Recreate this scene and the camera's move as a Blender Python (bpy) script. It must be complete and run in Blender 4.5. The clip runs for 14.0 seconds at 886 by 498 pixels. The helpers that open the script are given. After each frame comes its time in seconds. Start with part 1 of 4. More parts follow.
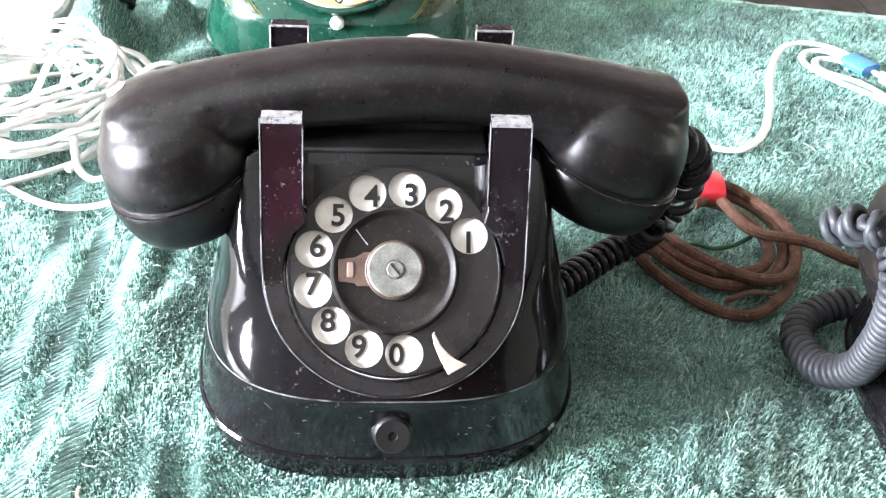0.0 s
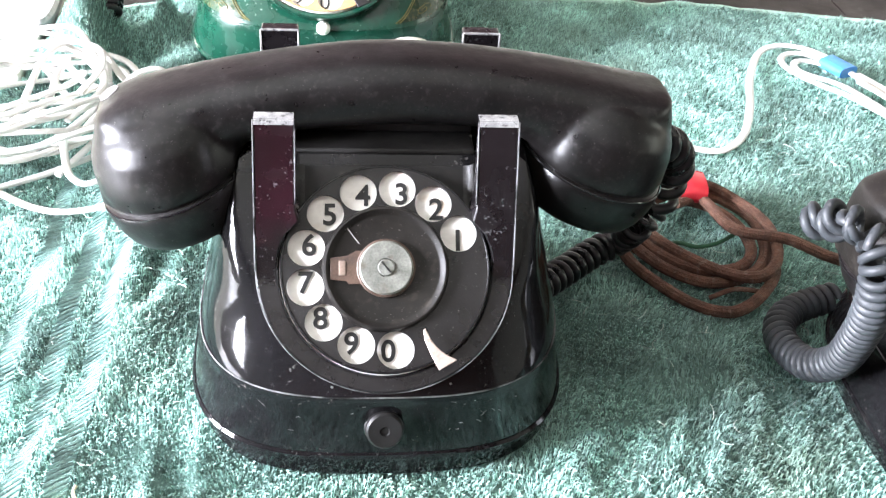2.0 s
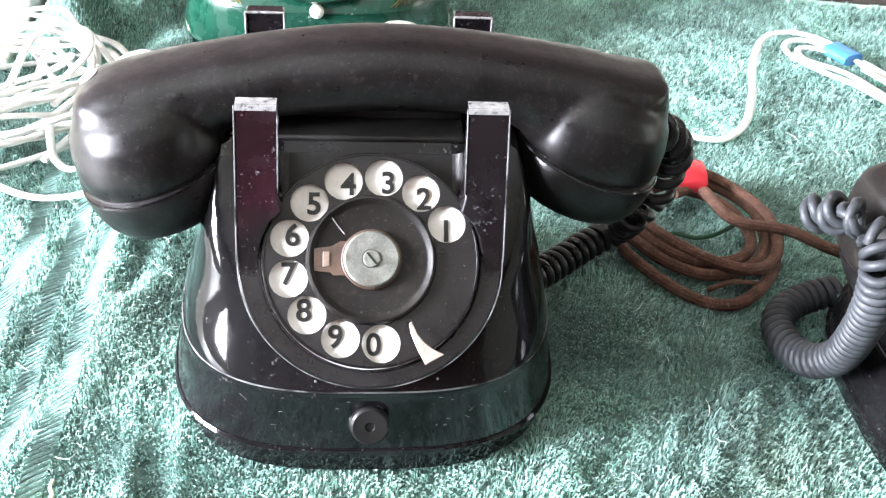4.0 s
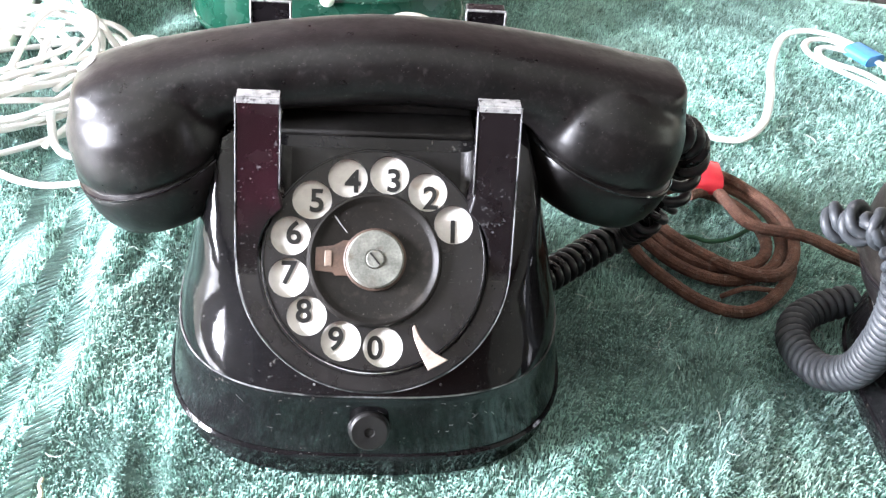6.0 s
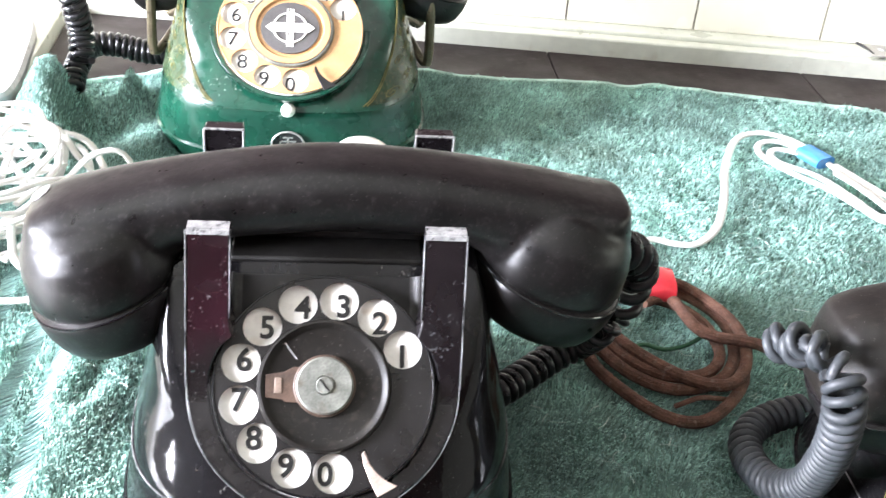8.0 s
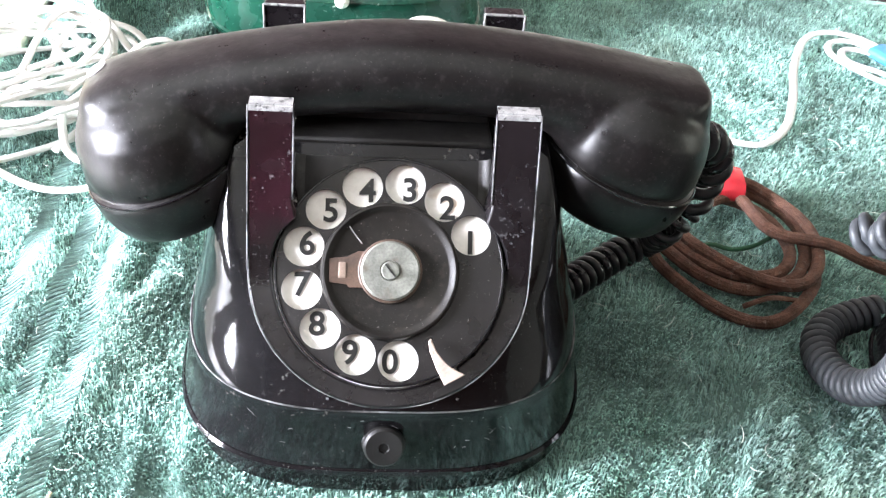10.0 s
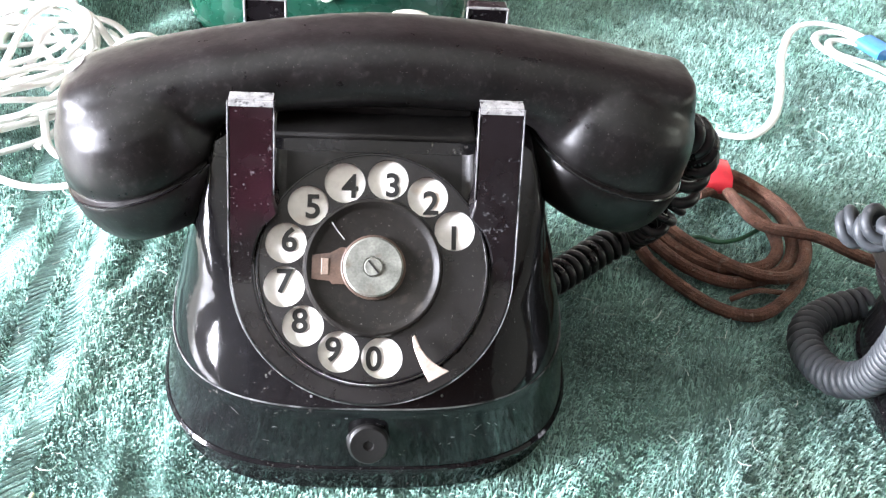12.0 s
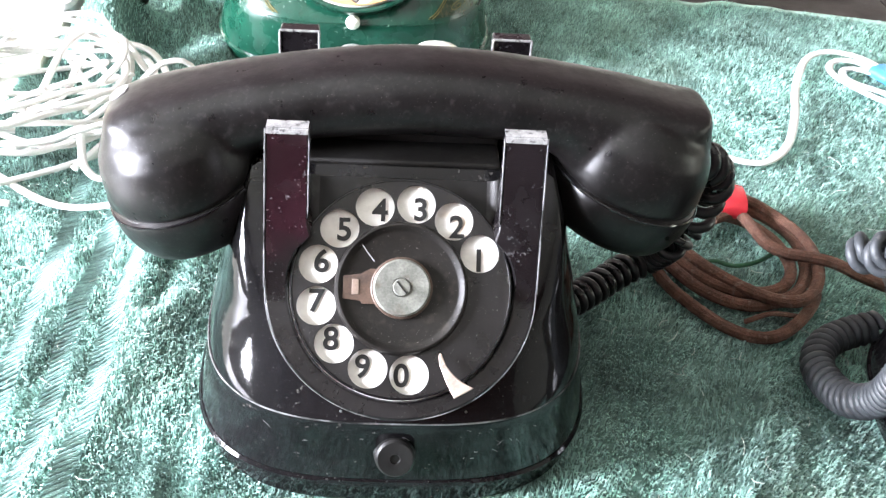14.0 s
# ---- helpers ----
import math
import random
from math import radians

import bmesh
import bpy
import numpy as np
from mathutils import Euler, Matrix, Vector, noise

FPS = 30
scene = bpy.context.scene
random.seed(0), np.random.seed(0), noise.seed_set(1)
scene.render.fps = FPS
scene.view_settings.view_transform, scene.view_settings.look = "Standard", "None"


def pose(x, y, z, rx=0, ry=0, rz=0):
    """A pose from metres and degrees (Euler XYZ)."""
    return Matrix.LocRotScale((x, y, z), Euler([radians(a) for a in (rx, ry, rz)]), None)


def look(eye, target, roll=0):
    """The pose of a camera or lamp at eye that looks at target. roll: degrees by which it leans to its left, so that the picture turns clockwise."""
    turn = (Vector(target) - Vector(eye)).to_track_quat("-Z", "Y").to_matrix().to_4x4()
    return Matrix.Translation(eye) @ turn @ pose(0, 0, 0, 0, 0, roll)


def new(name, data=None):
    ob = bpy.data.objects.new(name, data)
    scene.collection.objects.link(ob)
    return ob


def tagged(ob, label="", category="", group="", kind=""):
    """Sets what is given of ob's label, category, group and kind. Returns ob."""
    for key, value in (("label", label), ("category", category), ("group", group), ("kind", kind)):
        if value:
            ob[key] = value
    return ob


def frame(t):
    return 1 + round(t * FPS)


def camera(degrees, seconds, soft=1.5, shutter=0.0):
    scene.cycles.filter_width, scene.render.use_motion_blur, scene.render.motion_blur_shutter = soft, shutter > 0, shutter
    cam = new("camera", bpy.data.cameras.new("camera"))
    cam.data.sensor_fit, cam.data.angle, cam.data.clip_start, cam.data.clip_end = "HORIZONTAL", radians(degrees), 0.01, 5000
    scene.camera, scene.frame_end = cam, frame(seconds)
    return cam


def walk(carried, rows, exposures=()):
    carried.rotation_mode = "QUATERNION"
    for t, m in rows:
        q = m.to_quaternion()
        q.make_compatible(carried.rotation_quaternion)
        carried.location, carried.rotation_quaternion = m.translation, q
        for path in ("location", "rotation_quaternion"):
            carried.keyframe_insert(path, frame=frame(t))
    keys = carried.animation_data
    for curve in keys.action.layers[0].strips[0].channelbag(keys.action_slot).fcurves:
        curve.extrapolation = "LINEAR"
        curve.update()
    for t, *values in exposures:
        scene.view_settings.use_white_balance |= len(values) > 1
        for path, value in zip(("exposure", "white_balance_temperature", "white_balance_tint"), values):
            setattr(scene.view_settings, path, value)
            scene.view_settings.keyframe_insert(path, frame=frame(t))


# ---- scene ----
cam = camera(44.0, 14.0, soft=1.3, shutter=0.5)
PATH = [
    (0, -0.0159, -0.3076, 0.3059, 54.89, -3.21, -3.73),
    (0.5, -0.0169, -0.3119, 0.3056, 55.24, -3.12, -4.19),
    (1, -0.0195, -0.3153, 0.3064, 55.1, -3.27, -4.59),
    (1.5, -0.0203, -0.3163, 0.3075, 55.31, -3.35, -4.67),
    (2, -0.0191, -0.3154, 0.3073, 55.33, -3.32, -4.76),
    (2.5, -0.0175, -0.3126, 0.3059, 55.19, -3.33, -4.68),
    (3, -0.0145, -0.3091, 0.304, 54.88, -3.33, -4.65),
    (5.5, -0.0114, -0.2981, 0.3002, 54.12, -4, -3.36),
    (6, -0.01, -0.2924, 0.2985, 53.9, -4.3, -3.19),
    (6.5, 0.0023, -0.2862, 0.3007, 53.92, -3.52, -4.06),
    (6.7, 0.0067, -0.2846, 0.3056, 54.17, -2.56, -5.69),
    (7, 0.0113, -0.2833, 0.3145, 54.93, -3, -5.23),
    (7.2, 0.0116, -0.2833, 0.3192, 56.24, -2.85, -5.65),
    (7.5, 0.0091, -0.2844, 0.3233, 57.01, -3.48, -5.61),
    (7.8, 0.0028, -0.2872, 0.3199, 57.87, -4.04, -5.41),
    (8, -0.0014, -0.2886, 0.3158, 58.03, -4.5, -4.5),
    (8.2, -0.0036, -0.2884, 0.3112, 57.82, -4.22, -4.07),
    (8.5, -0.0057, -0.2866, 0.304, 56.69, -4.22, -3.11),
    (8.8, -0.0086, -0.2839, 0.2991, 55.31, -3.9, -2.94),
    (9, -0.01, -0.2823, 0.2969, 54.33, -3.76, -2.35),
    (11.5, -0.0104, -0.2814, 0.2961, 53.51, -4.36, -3.05),
    (12, -0.0074, -0.2793, 0.2956, 53.39, -3.94, -3.08),
    (12.5, -0.0066, -0.2758, 0.2953, 53.26, -3.97, -2.86),
    (13, -0.0082, -0.2756, 0.2971, 53.67, -3.52, -2.73),
    (13.5, -0.0123, -0.2763, 0.2958, 53.92, -3.94, -2.14),
    (14, -0.0123, -0.2912, 0.3054, 54.34, -3.88, -2.16),
]
walk(cam, [(t, pose(*row)) for t, *row in PATH])
scene.view_settings.exposure = 0.0

# ---------- world, window light ----------
world = bpy.data.worlds.new("world")
scene.world = world
world.use_nodes = True
wn = world.node_tree.nodes
sky = wn.new("ShaderNodeTexSky")
sky.sky_type, sky.sun_disc, sky.sun_elevation, sky.sun_rotation = "NISHITA", False, radians(68), radians(-76)
world.node_tree.links.new(sky.outputs[0], wn["Background"].inputs[0])
wn["Background"].inputs[1].default_value = 0.12

sun = new("sun", bpy.data.lights.new("sun", "SUN"))
sun.data.energy, sun.data.angle, sun.data.color = 0.6, radians(20), (1.0, 0.95, 0.88)
sun.matrix_world = look((-1.2, 0.3, 3.0), (0, 0, 0))

WIN = (-1.65, -0.74, 0.22, 0.15, 0.91)  # wall x, y from, y to, z from, z to
win_light = new("window_light", bpy.data.lights.new("window_light", "AREA"))
win_light.data.shape, win_light.data.size, win_light.data.size_y = "RECTANGLE", 0.92, 0.72
win_light.data.energy, win_light.data.color = 440.0, (0.94, 0.955, 1.085)
win_light.matrix_world = look((WIN[0] - 0.06, -0.26, 0.53), (0.0, -0.10, 0.26))

side_light = new("window_light", bpy.data.lights.new("side_window_light", "AREA"))
side_light.data.shape, side_light.data.size, side_light.data.size_y = "RECTANGLE", 0.36, 0.46
side_light.data.energy, side_light.data.color = 6.5, (0.94, 1.0, 0.86)
side_light.matrix_world = look((1.97, 0.11, 0.44), (0.1, 0.05, 0.10))


# ---------- materials ----------
def mat(name, colour, rough=0.5, metal=0.0, var=0.25, scale=40.0, grain=0.0, grain_scale=400.0, rvar=0.15, coat=0.0,
        second=None, second_at=0.62, second_scale=60.0, soft=0.06, island=0.0, spec=0.5, second_rough=None, speck=0.0, clump=0.0, foot=None, through_light=0.0):
    """Principled surface with colour mottling at two scales, varied gloss, grain bump and optional patches of a second colour."""
    m = bpy.data.materials.new(name)
    m.use_nodes = True
    nt = m.node_tree
    n, l = nt.nodes, nt.links
    b = n["Principled BSDF"]
    tc = n.new("ShaderNodeTexCoord")

    def noise_at(s, detail=5.0):
        t = n.new("ShaderNodeTexNoise")
        t.inputs["Scale"].default_value, t.inputs["Detail"].default_value = s, detail
        l.new(tc.outputs["Object"], t.inputs["Vector"])
        return t.outputs["Fac"]

    def remap(src, a, b2, lo=0.3, hi=0.7):
        r = n.new("ShaderNodeMapRange")
        l.new(src, r.inputs[0])
        for i, v in enumerate((lo, hi, a, b2)):
            r.inputs[i + 1].default_value = v
        return r.outputs[0]

    def times(col, fac):
        x = n.new("ShaderNodeVectorMath")
        x.operation = "SCALE"
        l.new(col, x.inputs[0])
        l.new(fac, x.inputs["Scale"])
        return x.outputs[0]

    rgb = n.new("ShaderNodeRGB")
    rgb.outputs[0].default_value = (*colour, 1)
    col = times(rgb.outputs[0], remap(noise_at(scale), 1 - var, 1 + var))
    col = times(col, remap(noise_at(scale * 9), 1 - var * 0.5, 1 + var * 0.5))
    # another colour low down, where the prong's painted reflection ends
    if foot:
        other, lo_z, hi_z = foot
        sep, add = n.new("ShaderNodeSeparateXYZ"), n.new("ShaderNodeMath")
        l.new(tc.outputs["Object"], sep.inputs[0])
        l.new(sep.outputs[2], add.inputs[0])
        l.new(remap(noise_at(60), -.008, .008), add.inputs[1])
        mf = n.new("ShaderNodeMix")
        mf.data_type = "RGBA"
        l.new(remap(add.outputs[0], 0.0, 1.0, lo_z, hi_z), mf.inputs[0])
        mf.inputs[6].default_value = (*other, 1)
        l.new(col, mf.inputs[7])
        col = mf.outputs[2]
    if island:
        g = n.new("ShaderNodeNewGeometry")
        col = times(col, remap(g.outputs["Random Per Island"], 1 - island, 1 + island, 0.0, 1.0))
    rough_out = remap(noise_at(scale * 2.3), max(0.03, rough - rvar), min(1, rough + rvar))
    if second:
        two = n.new("ShaderNodeMix")
        two.inputs[0].default_value = clump
        l.new(noise_at(second_scale, 8.0), two.inputs[2])
        l.new(noise_at(second_scale * 0.13, 3.0), two.inputs[3])
        mask = remap(two.outputs[0], 0.0, 1.0, second_at, second_at + soft)
        mix = n.new("ShaderNodeMix")
        mix.data_type = "RGBA"
        l.new(mask, mix.inputs[0])
        l.new(col, mix.inputs[6])
        mix.inputs[7].default_value = (*second, 1)
        col = mix.outputs[2]
        if second_rough is not None:
            mr = n.new("ShaderNodeMix")
            l.new(mask, mr.inputs[0])
            l.new(rough_out, mr.inputs[2])
            mr.inputs[3].default_value = second_rough
            rough_out = mr.outputs[0]
    if speck:
        dust = remap(noise_at(1500, 2.0), 0.0, 1.0, 0.70, 0.76)
        mix2 = n.new("ShaderNodeMix")
        mix2.data_type = "RGBA"
        l.new(dust, mix2.inputs[0])
        l.new(col, mix2.inputs[6])
        mix2.inputs[7].default_value = (speck * 2, speck * 1.9, speck * 1.8, 1)
        col = mix2.outputs[2]
    l.new(col, b.inputs["Base Color"])
    l.new(rough_out, b.inputs["Roughness"])
    b.inputs["Metallic"].default_value = metal
    b.inputs["Coat Weight"].default_value = coat
    b.inputs["Coat Roughness"].default_value = 0.08
    b.inputs["Specular IOR Level"].default_value = spec
    if grain:
        bump = n.new("ShaderNodeBump")
        bump.inputs["Strength"].default_value, bump.inputs["Distance"].default_value = grain, 0.001
        l.new(noise_at(grain_scale, 4.0), bump.inputs["Height"])
        l.new(bump.outputs[0], b.inputs["Normal"])
    if through_light:
        lit, mix3 = n.new("ShaderNodeBsdfTranslucent"), n.new("ShaderNodeMixShader")
        l.new(col, lit.inputs[0])
        mix3.inputs[0].default_value = through_light
        l.new(b.outputs[0], mix3.inputs[1])
        l.new(lit.outputs[0], mix3.inputs[2])
        l.new(mix3.outputs[0], n["Material Output"].inputs[0])
    return m


M_BLACK = mat("black_enamel", (0.0075, 0.0072, 0.0078), 0.10, var=0.4, grain=0.14, grain_scale=85, rvar=0.05, second=(0.07, 0.066, 0.06), second_at=0.63, second_scale=700, soft=0.05, second_rough=0.45, clump=0.40, speck=0.05, spec=0.36)
M_BAKE = mat("black_bakelite", (0.0080, 0.0072, 0.0071), 0.35, var=0.45, scale=70, grain=0.10, grain_scale=350, rvar=0.08, second=(0.031, 0.0275, 0.0265), second_at=0.54, second_scale=520, soft=0.22, second_rough=0.5, clump=0.28, spec=0.32, speck=0.045)
M_DUST = mat("dusty_bakelite", (0.010, 0.0085, 0.0072), 0.46, var=0.4, grain=0.12, grain_scale=1200, rvar=0.08, second=(0.032, 0.027, 0.022), second_at=0.56, second_scale=260, soft=0.15, clump=0.3, speck=0.08, spec=0.3)
M_POST = mat("scratched_black_paint", (0.0085, 0.007, 0.008), 0.24, var=0.4, grain=0.15, grain_scale=500, second=(0.095, 0.095, 0.10), second_at=0.585, second_scale=800, soft=0.08, second_rough=0.45, clump=0.40)
M_SURROUND = mat("dull_black_paint", (0.0085, 0.0075, 0.0078), 0.30, var=0.35, grain=0.12, grain_scale=400, second=(0.045, 0.042, 0.04), second_at=0.62, second_scale=500, soft=0.1, second_rough=0.5, clump=0.3, speck=0.05)
# Chipped black paint with a maroon reflection coloured in, fading out below.
M_POST_REFLECT = mat("black_paint_maroon_reflection", (0.017, 0.0046, 0.0078), 0.22, var=0.4, grain=0.15, grain_scale=500, second=(0.15, 0.14, 0.145), second_at=0.595, second_scale=800, soft=0.08, second_rough=0.45, clump=0.40, foot=((0.0085, 0.0075, 0.0078), 0.083, 0.095))
M_BARE = mat("bare_worn_metal", (0.36, 0.36, 0.355), 0.5, metal=0.35, var=0.35, scale=300, second=(0.03, 0.03, 0.03), second_at=0.57, second_scale=420, soft=0.12)
M_EDGE = mat("thin_worn_edge", (0.19, 0.19, 0.19), 0.5, metal=0.3, var=0.5, scale=120, second=(0.012, 0.012, 0.012), second_at=0.50, second_scale=90, soft=0.12)
M_PANEL = mat("dull_black_panel", (0.0072, 0.0066, 0.006), 0.55, var=0.3, grain=0.1, grain_scale=700, second=(0.034, 0.031, 0.028), second_at=0.62, second_scale=160, soft=0.2, spec=0.35)
M_WHEEL = mat("black_wheel_paint", (0.010, 0.009, 0.009), 0.34, var=0.3, grain=0.08, grain_scale=900, second=(0.10, 0.09, 0.08), second_at=0.70, second_scale=600, speck=0.1)
M_ENAMEL = mat("aged_white_enamel", (0.86, 0.84, 0.79), 0.3, var=0.08, scale=60, second=(0.55, 0.42, 0.30), second_at=0.60, second_scale=75, soft=0.25)
M_INK = mat("black_ink", (0.012, 0.012, 0.012), 0.4, var=0.2)
M_NICKEL = mat("tarnished_nickel", (0.185, 0.19, 0.165), 0.55, metal=0.3, var=0.35, scale=150, grain=0.15, grain_scale=900, second=(0.11, 0.08, 0.055), second_at=0.56, second_scale=140, soft=0.2)
M_GREYDUST = mat("grey_dusty_paint", (0.014, 0.013, 0.0125), 0.55, var=0.4, scale=200, grain=0.2, grain_scale=900, second=(0.045, 0.042, 0.04), second_at=0.55, second_scale=260, soft=0.2)
M_BRASS = mat("brown_card_brass", (0.070, 0.043, 0.030), 0.55, var=0.4, scale=150)
M_STOP = mat("pale_pink_metal", (0.46, 0.37, 0.32), 0.4, metal=0.35, var=0.2, scale=120)
M_TAB = mat("pale_brown_card", (0.24, 0.175, 0.135), 0.5, var=0.25, scale=200)
M_GREEN = mat("green_enamel", (0.005, 0.044, 0.026), 0.27, var=0.3, grain=0.08, grain_scale=120, second=(0.22, 0.29, 0.24), second_at=0.63, second_scale=420, soft=0.05, coat=0.1, clump=0.35)
M_GOLD = mat("gold_decor", (0.16, 0.14, 0.045), 0.4, metal=0.3, var=0.4, scale=200)
M_COPPER = mat("brass_wheel", (0.58, 0.345, 0.165), 0.42, metal=0.25, var=0.15, scale=80)
M_OLIVE = mat("olive_bronze", (0.13, 0.11, 0.07), 0.4, metal=0.6, var=0.3, scale=120)
M_CREAMK = mat("cream_plastic", (0.82, 0.80, 0.72), 0.3, var=0.08)
M_RUBBER = mat("black_rubber_cord", (0.0095, 0.0095, 0.0105), 0.30, var=0.3, rvar=0.08)
M_GREYCORD = mat("grey_black_cord", (0.036, 0.040, 0.044), 0.5, var=0.35, rvar=0.08, second=(0.075, 0.075, 0.075), second_at=0.6, second_scale=300, soft=0.1, spec=0.4)
M_BROWN = mat("brown_fabric_cord", (0.135, 0.066, 0.044), 0.88, var=0.45, scale=140, grain=0.8, grain_scale=1500, second=(0.20, 0.14, 0.11), second_at=0.60, second_scale=300, soft=0.12)
M_RED = mat("red_tape", (0.62, 0.03, 0.045), 0.35, var=0.12, grain=0.2, grain_scale=120)
M_BLUE = mat("blue_tape", (0.06, 0.26, 0.62), 0.4, var=0.12, grain=0.1, grain_scale=150)
M_WHITE = mat("white_cable", (0.70, 0.69, 0.65), 0.4, var=0.06, scale=60)
M_CREAM = mat("cream_enamel_trim", (0.60, 0.61, 0.52), 0.38, var=0.10, scale=15, second=(0.45, 0.41, 0.31), second_at=0.62, second_scale=45, soft=0.2)
M_DARK = mat("dark_worktop", (0.034, 0.026, 0.025), 0.6, var=0.3, scale=12, grain=0.15, grain_scale=300, second=(0.07, 0.062, 0.058), second_at=0.62, second_scale=80, soft=0.2, speck=0.08, spec=0.22)
M_TILE = mat("cream_tile", (0.80, 0.77, 0.64), 0.22, var=0.06, scale=8, second=(0.56, 0.52, 0.38), second_at=0.66, second_scale=26, soft=0.25)
M_GROUT = mat("stained_grout", (0.50, 0.45, 0.33), 0.9, var=0.35, scale=40)
M_WALL = mat("painted_wall", (0.22, 0.22, 0.185), 0.8, var=0.08, scale=3)
M_DIM = mat("dark_maroon_paint", (0.075, 0.040, 0.038), 0.8, var=0.1, scale=3)
M_CEIL = mat("pale_ceiling", (0.52, 0.52, 0.455), 0.85, var=0.05, scale=3)
M_FLOOR = mat("wooden_floor", (0.20, 0.13, 0.08), 0.5, var=0.3, scale=4)
M_FRAME = mat("white_window_paint", (0.75, 0.75, 0.73), 0.4, var=0.05)
M_TERRY = mat("teal_terry_pile", (0.375, 0.570, 0.510), 0.9, var=0.36, scale=17, island=0.38, spec=0.05, second=(0.255, 0.35, 0.28), second_at=0.54, second_scale=9, soft=0.25, through_light=0.28)
# darker than the pile: shade between loops and ribs is put into this colour
M_WEAVE = mat("teal_woven_ground", (0.15, 0.24, 0.21), 0.9, var=0.3, scale=30, grain=0.6, grain_scale=700, spec=0.05)
M_RIB = mat("teal_woven_rib", (0.33, 0.51, 0.48), 0.9, var=0.35, scale=40, island=0.25, spec=0.05, grain=0.8, grain_scale=900)
M_OLIVEPANEL = mat("olive_gold_scrollwork", (0.021, 0.045, 0.021), 0.3, var=0.35, scale=60, grain=0.2, grain_scale=260, second=(0.075, 0.072, 0.030), second_at=0.55, second_scale=620, soft=0.06)
M_FUZZ = mat("pale_lint", (0.62, 0.70, 0.64), 0.9, var=0.2, island=0.4)
M_DISC = mat("grey_centre_disc", (0.085, 0.080, 0.078), 0.45, var=0.2, scale=80)
M_SILVER = mat("dull_steel", (0.45, 0.44, 0.42), 0.4, metal=0.6, var=0.2)
M_GREYP = mat("grey_plastic", (0.30, 0.29, 0.28), 0.45, var=0.15, scale=60, second=(0.16, 0.14, 0.12), second_at=0.58, second_scale=70, soft=0.2)
M_WIRE = mat("dark_green_wire", (0.02, 0.09, 0.04), 0.5, var=0.2)
M_LINT = mat("lint_straw", (0.75, 0.66, 0.45), 0.8, var=0.2)


# ---------- mesh helpers ----------
def part(name, bm, material, parent=None, label="", bevel=0.0, sharp=35, smooth=True, m=None):
    """Link a bmesh as one mesh object, under a thing or a part if one is given."""
    if m is not None:
        bmesh.ops.transform(bm, matrix=m, verts=bm.verts)
    bmesh.ops.recalc_face_normals(bm, faces=bm.faces)
    me = bpy.data.meshes.new(name)
    bm.to_mesh(me)
    bm.free()
    me.materials.append(material)
    if smooth:
        me.polygons.foreach_set("use_smooth", [True] * len(me.polygons))
        me.set_sharp_from_angle(angle=radians(sharp))
    ob = new(name, me)
    if bevel:
        mod = ob.modifiers.new("bevel", "BEVEL")
        mod.width, mod.segments, mod.limit_method, mod.angle_limit = bevel, 2, "ANGLE", radians(40)
    if parent:
        ob.parent = parent
    if label:
        ob["label"] = label
    return ob


def thing(name, label, category, m=None, group="", kind=""):
    ob = new(name)
    ob.empty_display_size = 0.02
    if m is not None:
        ob.matrix_world = m
    return tagged(ob, label, category, group, kind)


def loft(rings, close=True, cap_start=True, cap_end=True, bm=None):
    bm = bm or bmesh.new()
    rows = [[bm.verts.new(p) for p in ring] for ring in rings]
    n = len(rows[0])
    for a, b in zip(rows, rows[1:]):
        for i in range(n if close else n - 1):
            j = (i + 1) % n
            bm.faces.new((a[i], a[j], b[j], b[i]))
    if cap_start:
        bm.faces.new(rows[0])
    if cap_end:
        bm.faces.new(rows[-1])
    return bm


def lathe(profile, seg=64, bm=None):
    """A turned solid about z from (radius, height) pairs."""
    rings = [[(r * math.cos(6.283185 * i / seg), r * math.sin(6.283185 * i / seg), z) for i in range(seg)] for r, z in profile]
    return loft(rings, bm=bm)


def block(x0, x1, y0, y1, z0, z1, bm=None):
    return loft([[(x0, y0, z), (x1, y0, z), (x1, y1, z), (x0, y1, z)] for z in (z0, z1)], bm=bm)


def curve_points(pts, step=0.003):
    """Catmull-Rom through the points, at about even steps."""
    p = [Vector(q) for q in pts]
    p = [2 * p[0] - p[1]] + p + [2 * p[-1] - p[-2]]
    out = []
    for i in range(1, len(p) - 2):
        a, b, c, d = p[i - 1:i + 3]
        k = max(2, int((c - b).length / step))
        for j in range(k):
            t = j / k
            out.append(0.5 * (2 * b + (c - a) * t + (2 * a - 5 * b + 4 * c - d) * t * t + (3 * b - a - 3 * c + d) * t ** 3))
    return out + [p[-2]]


def frames(path):
    """Tangent and two normals carried along a path without twisting."""
    out, nrm = [], None
    for i, q in enumerate(path):
        t = (path[min(i + 1, len(path) - 1)] - path[max(i - 1, 0)]).normalized()
        if nrm is None:
            nrm = t.cross(Vector((0, 0, 1)))
            nrm = nrm if nrm.length > 0.1 else t.cross(Vector((1, 0, 0)))
        nrm = (nrm - t * nrm.dot(t)).normalized()
        out.append((t, nrm, t.cross(nrm)))
    return out


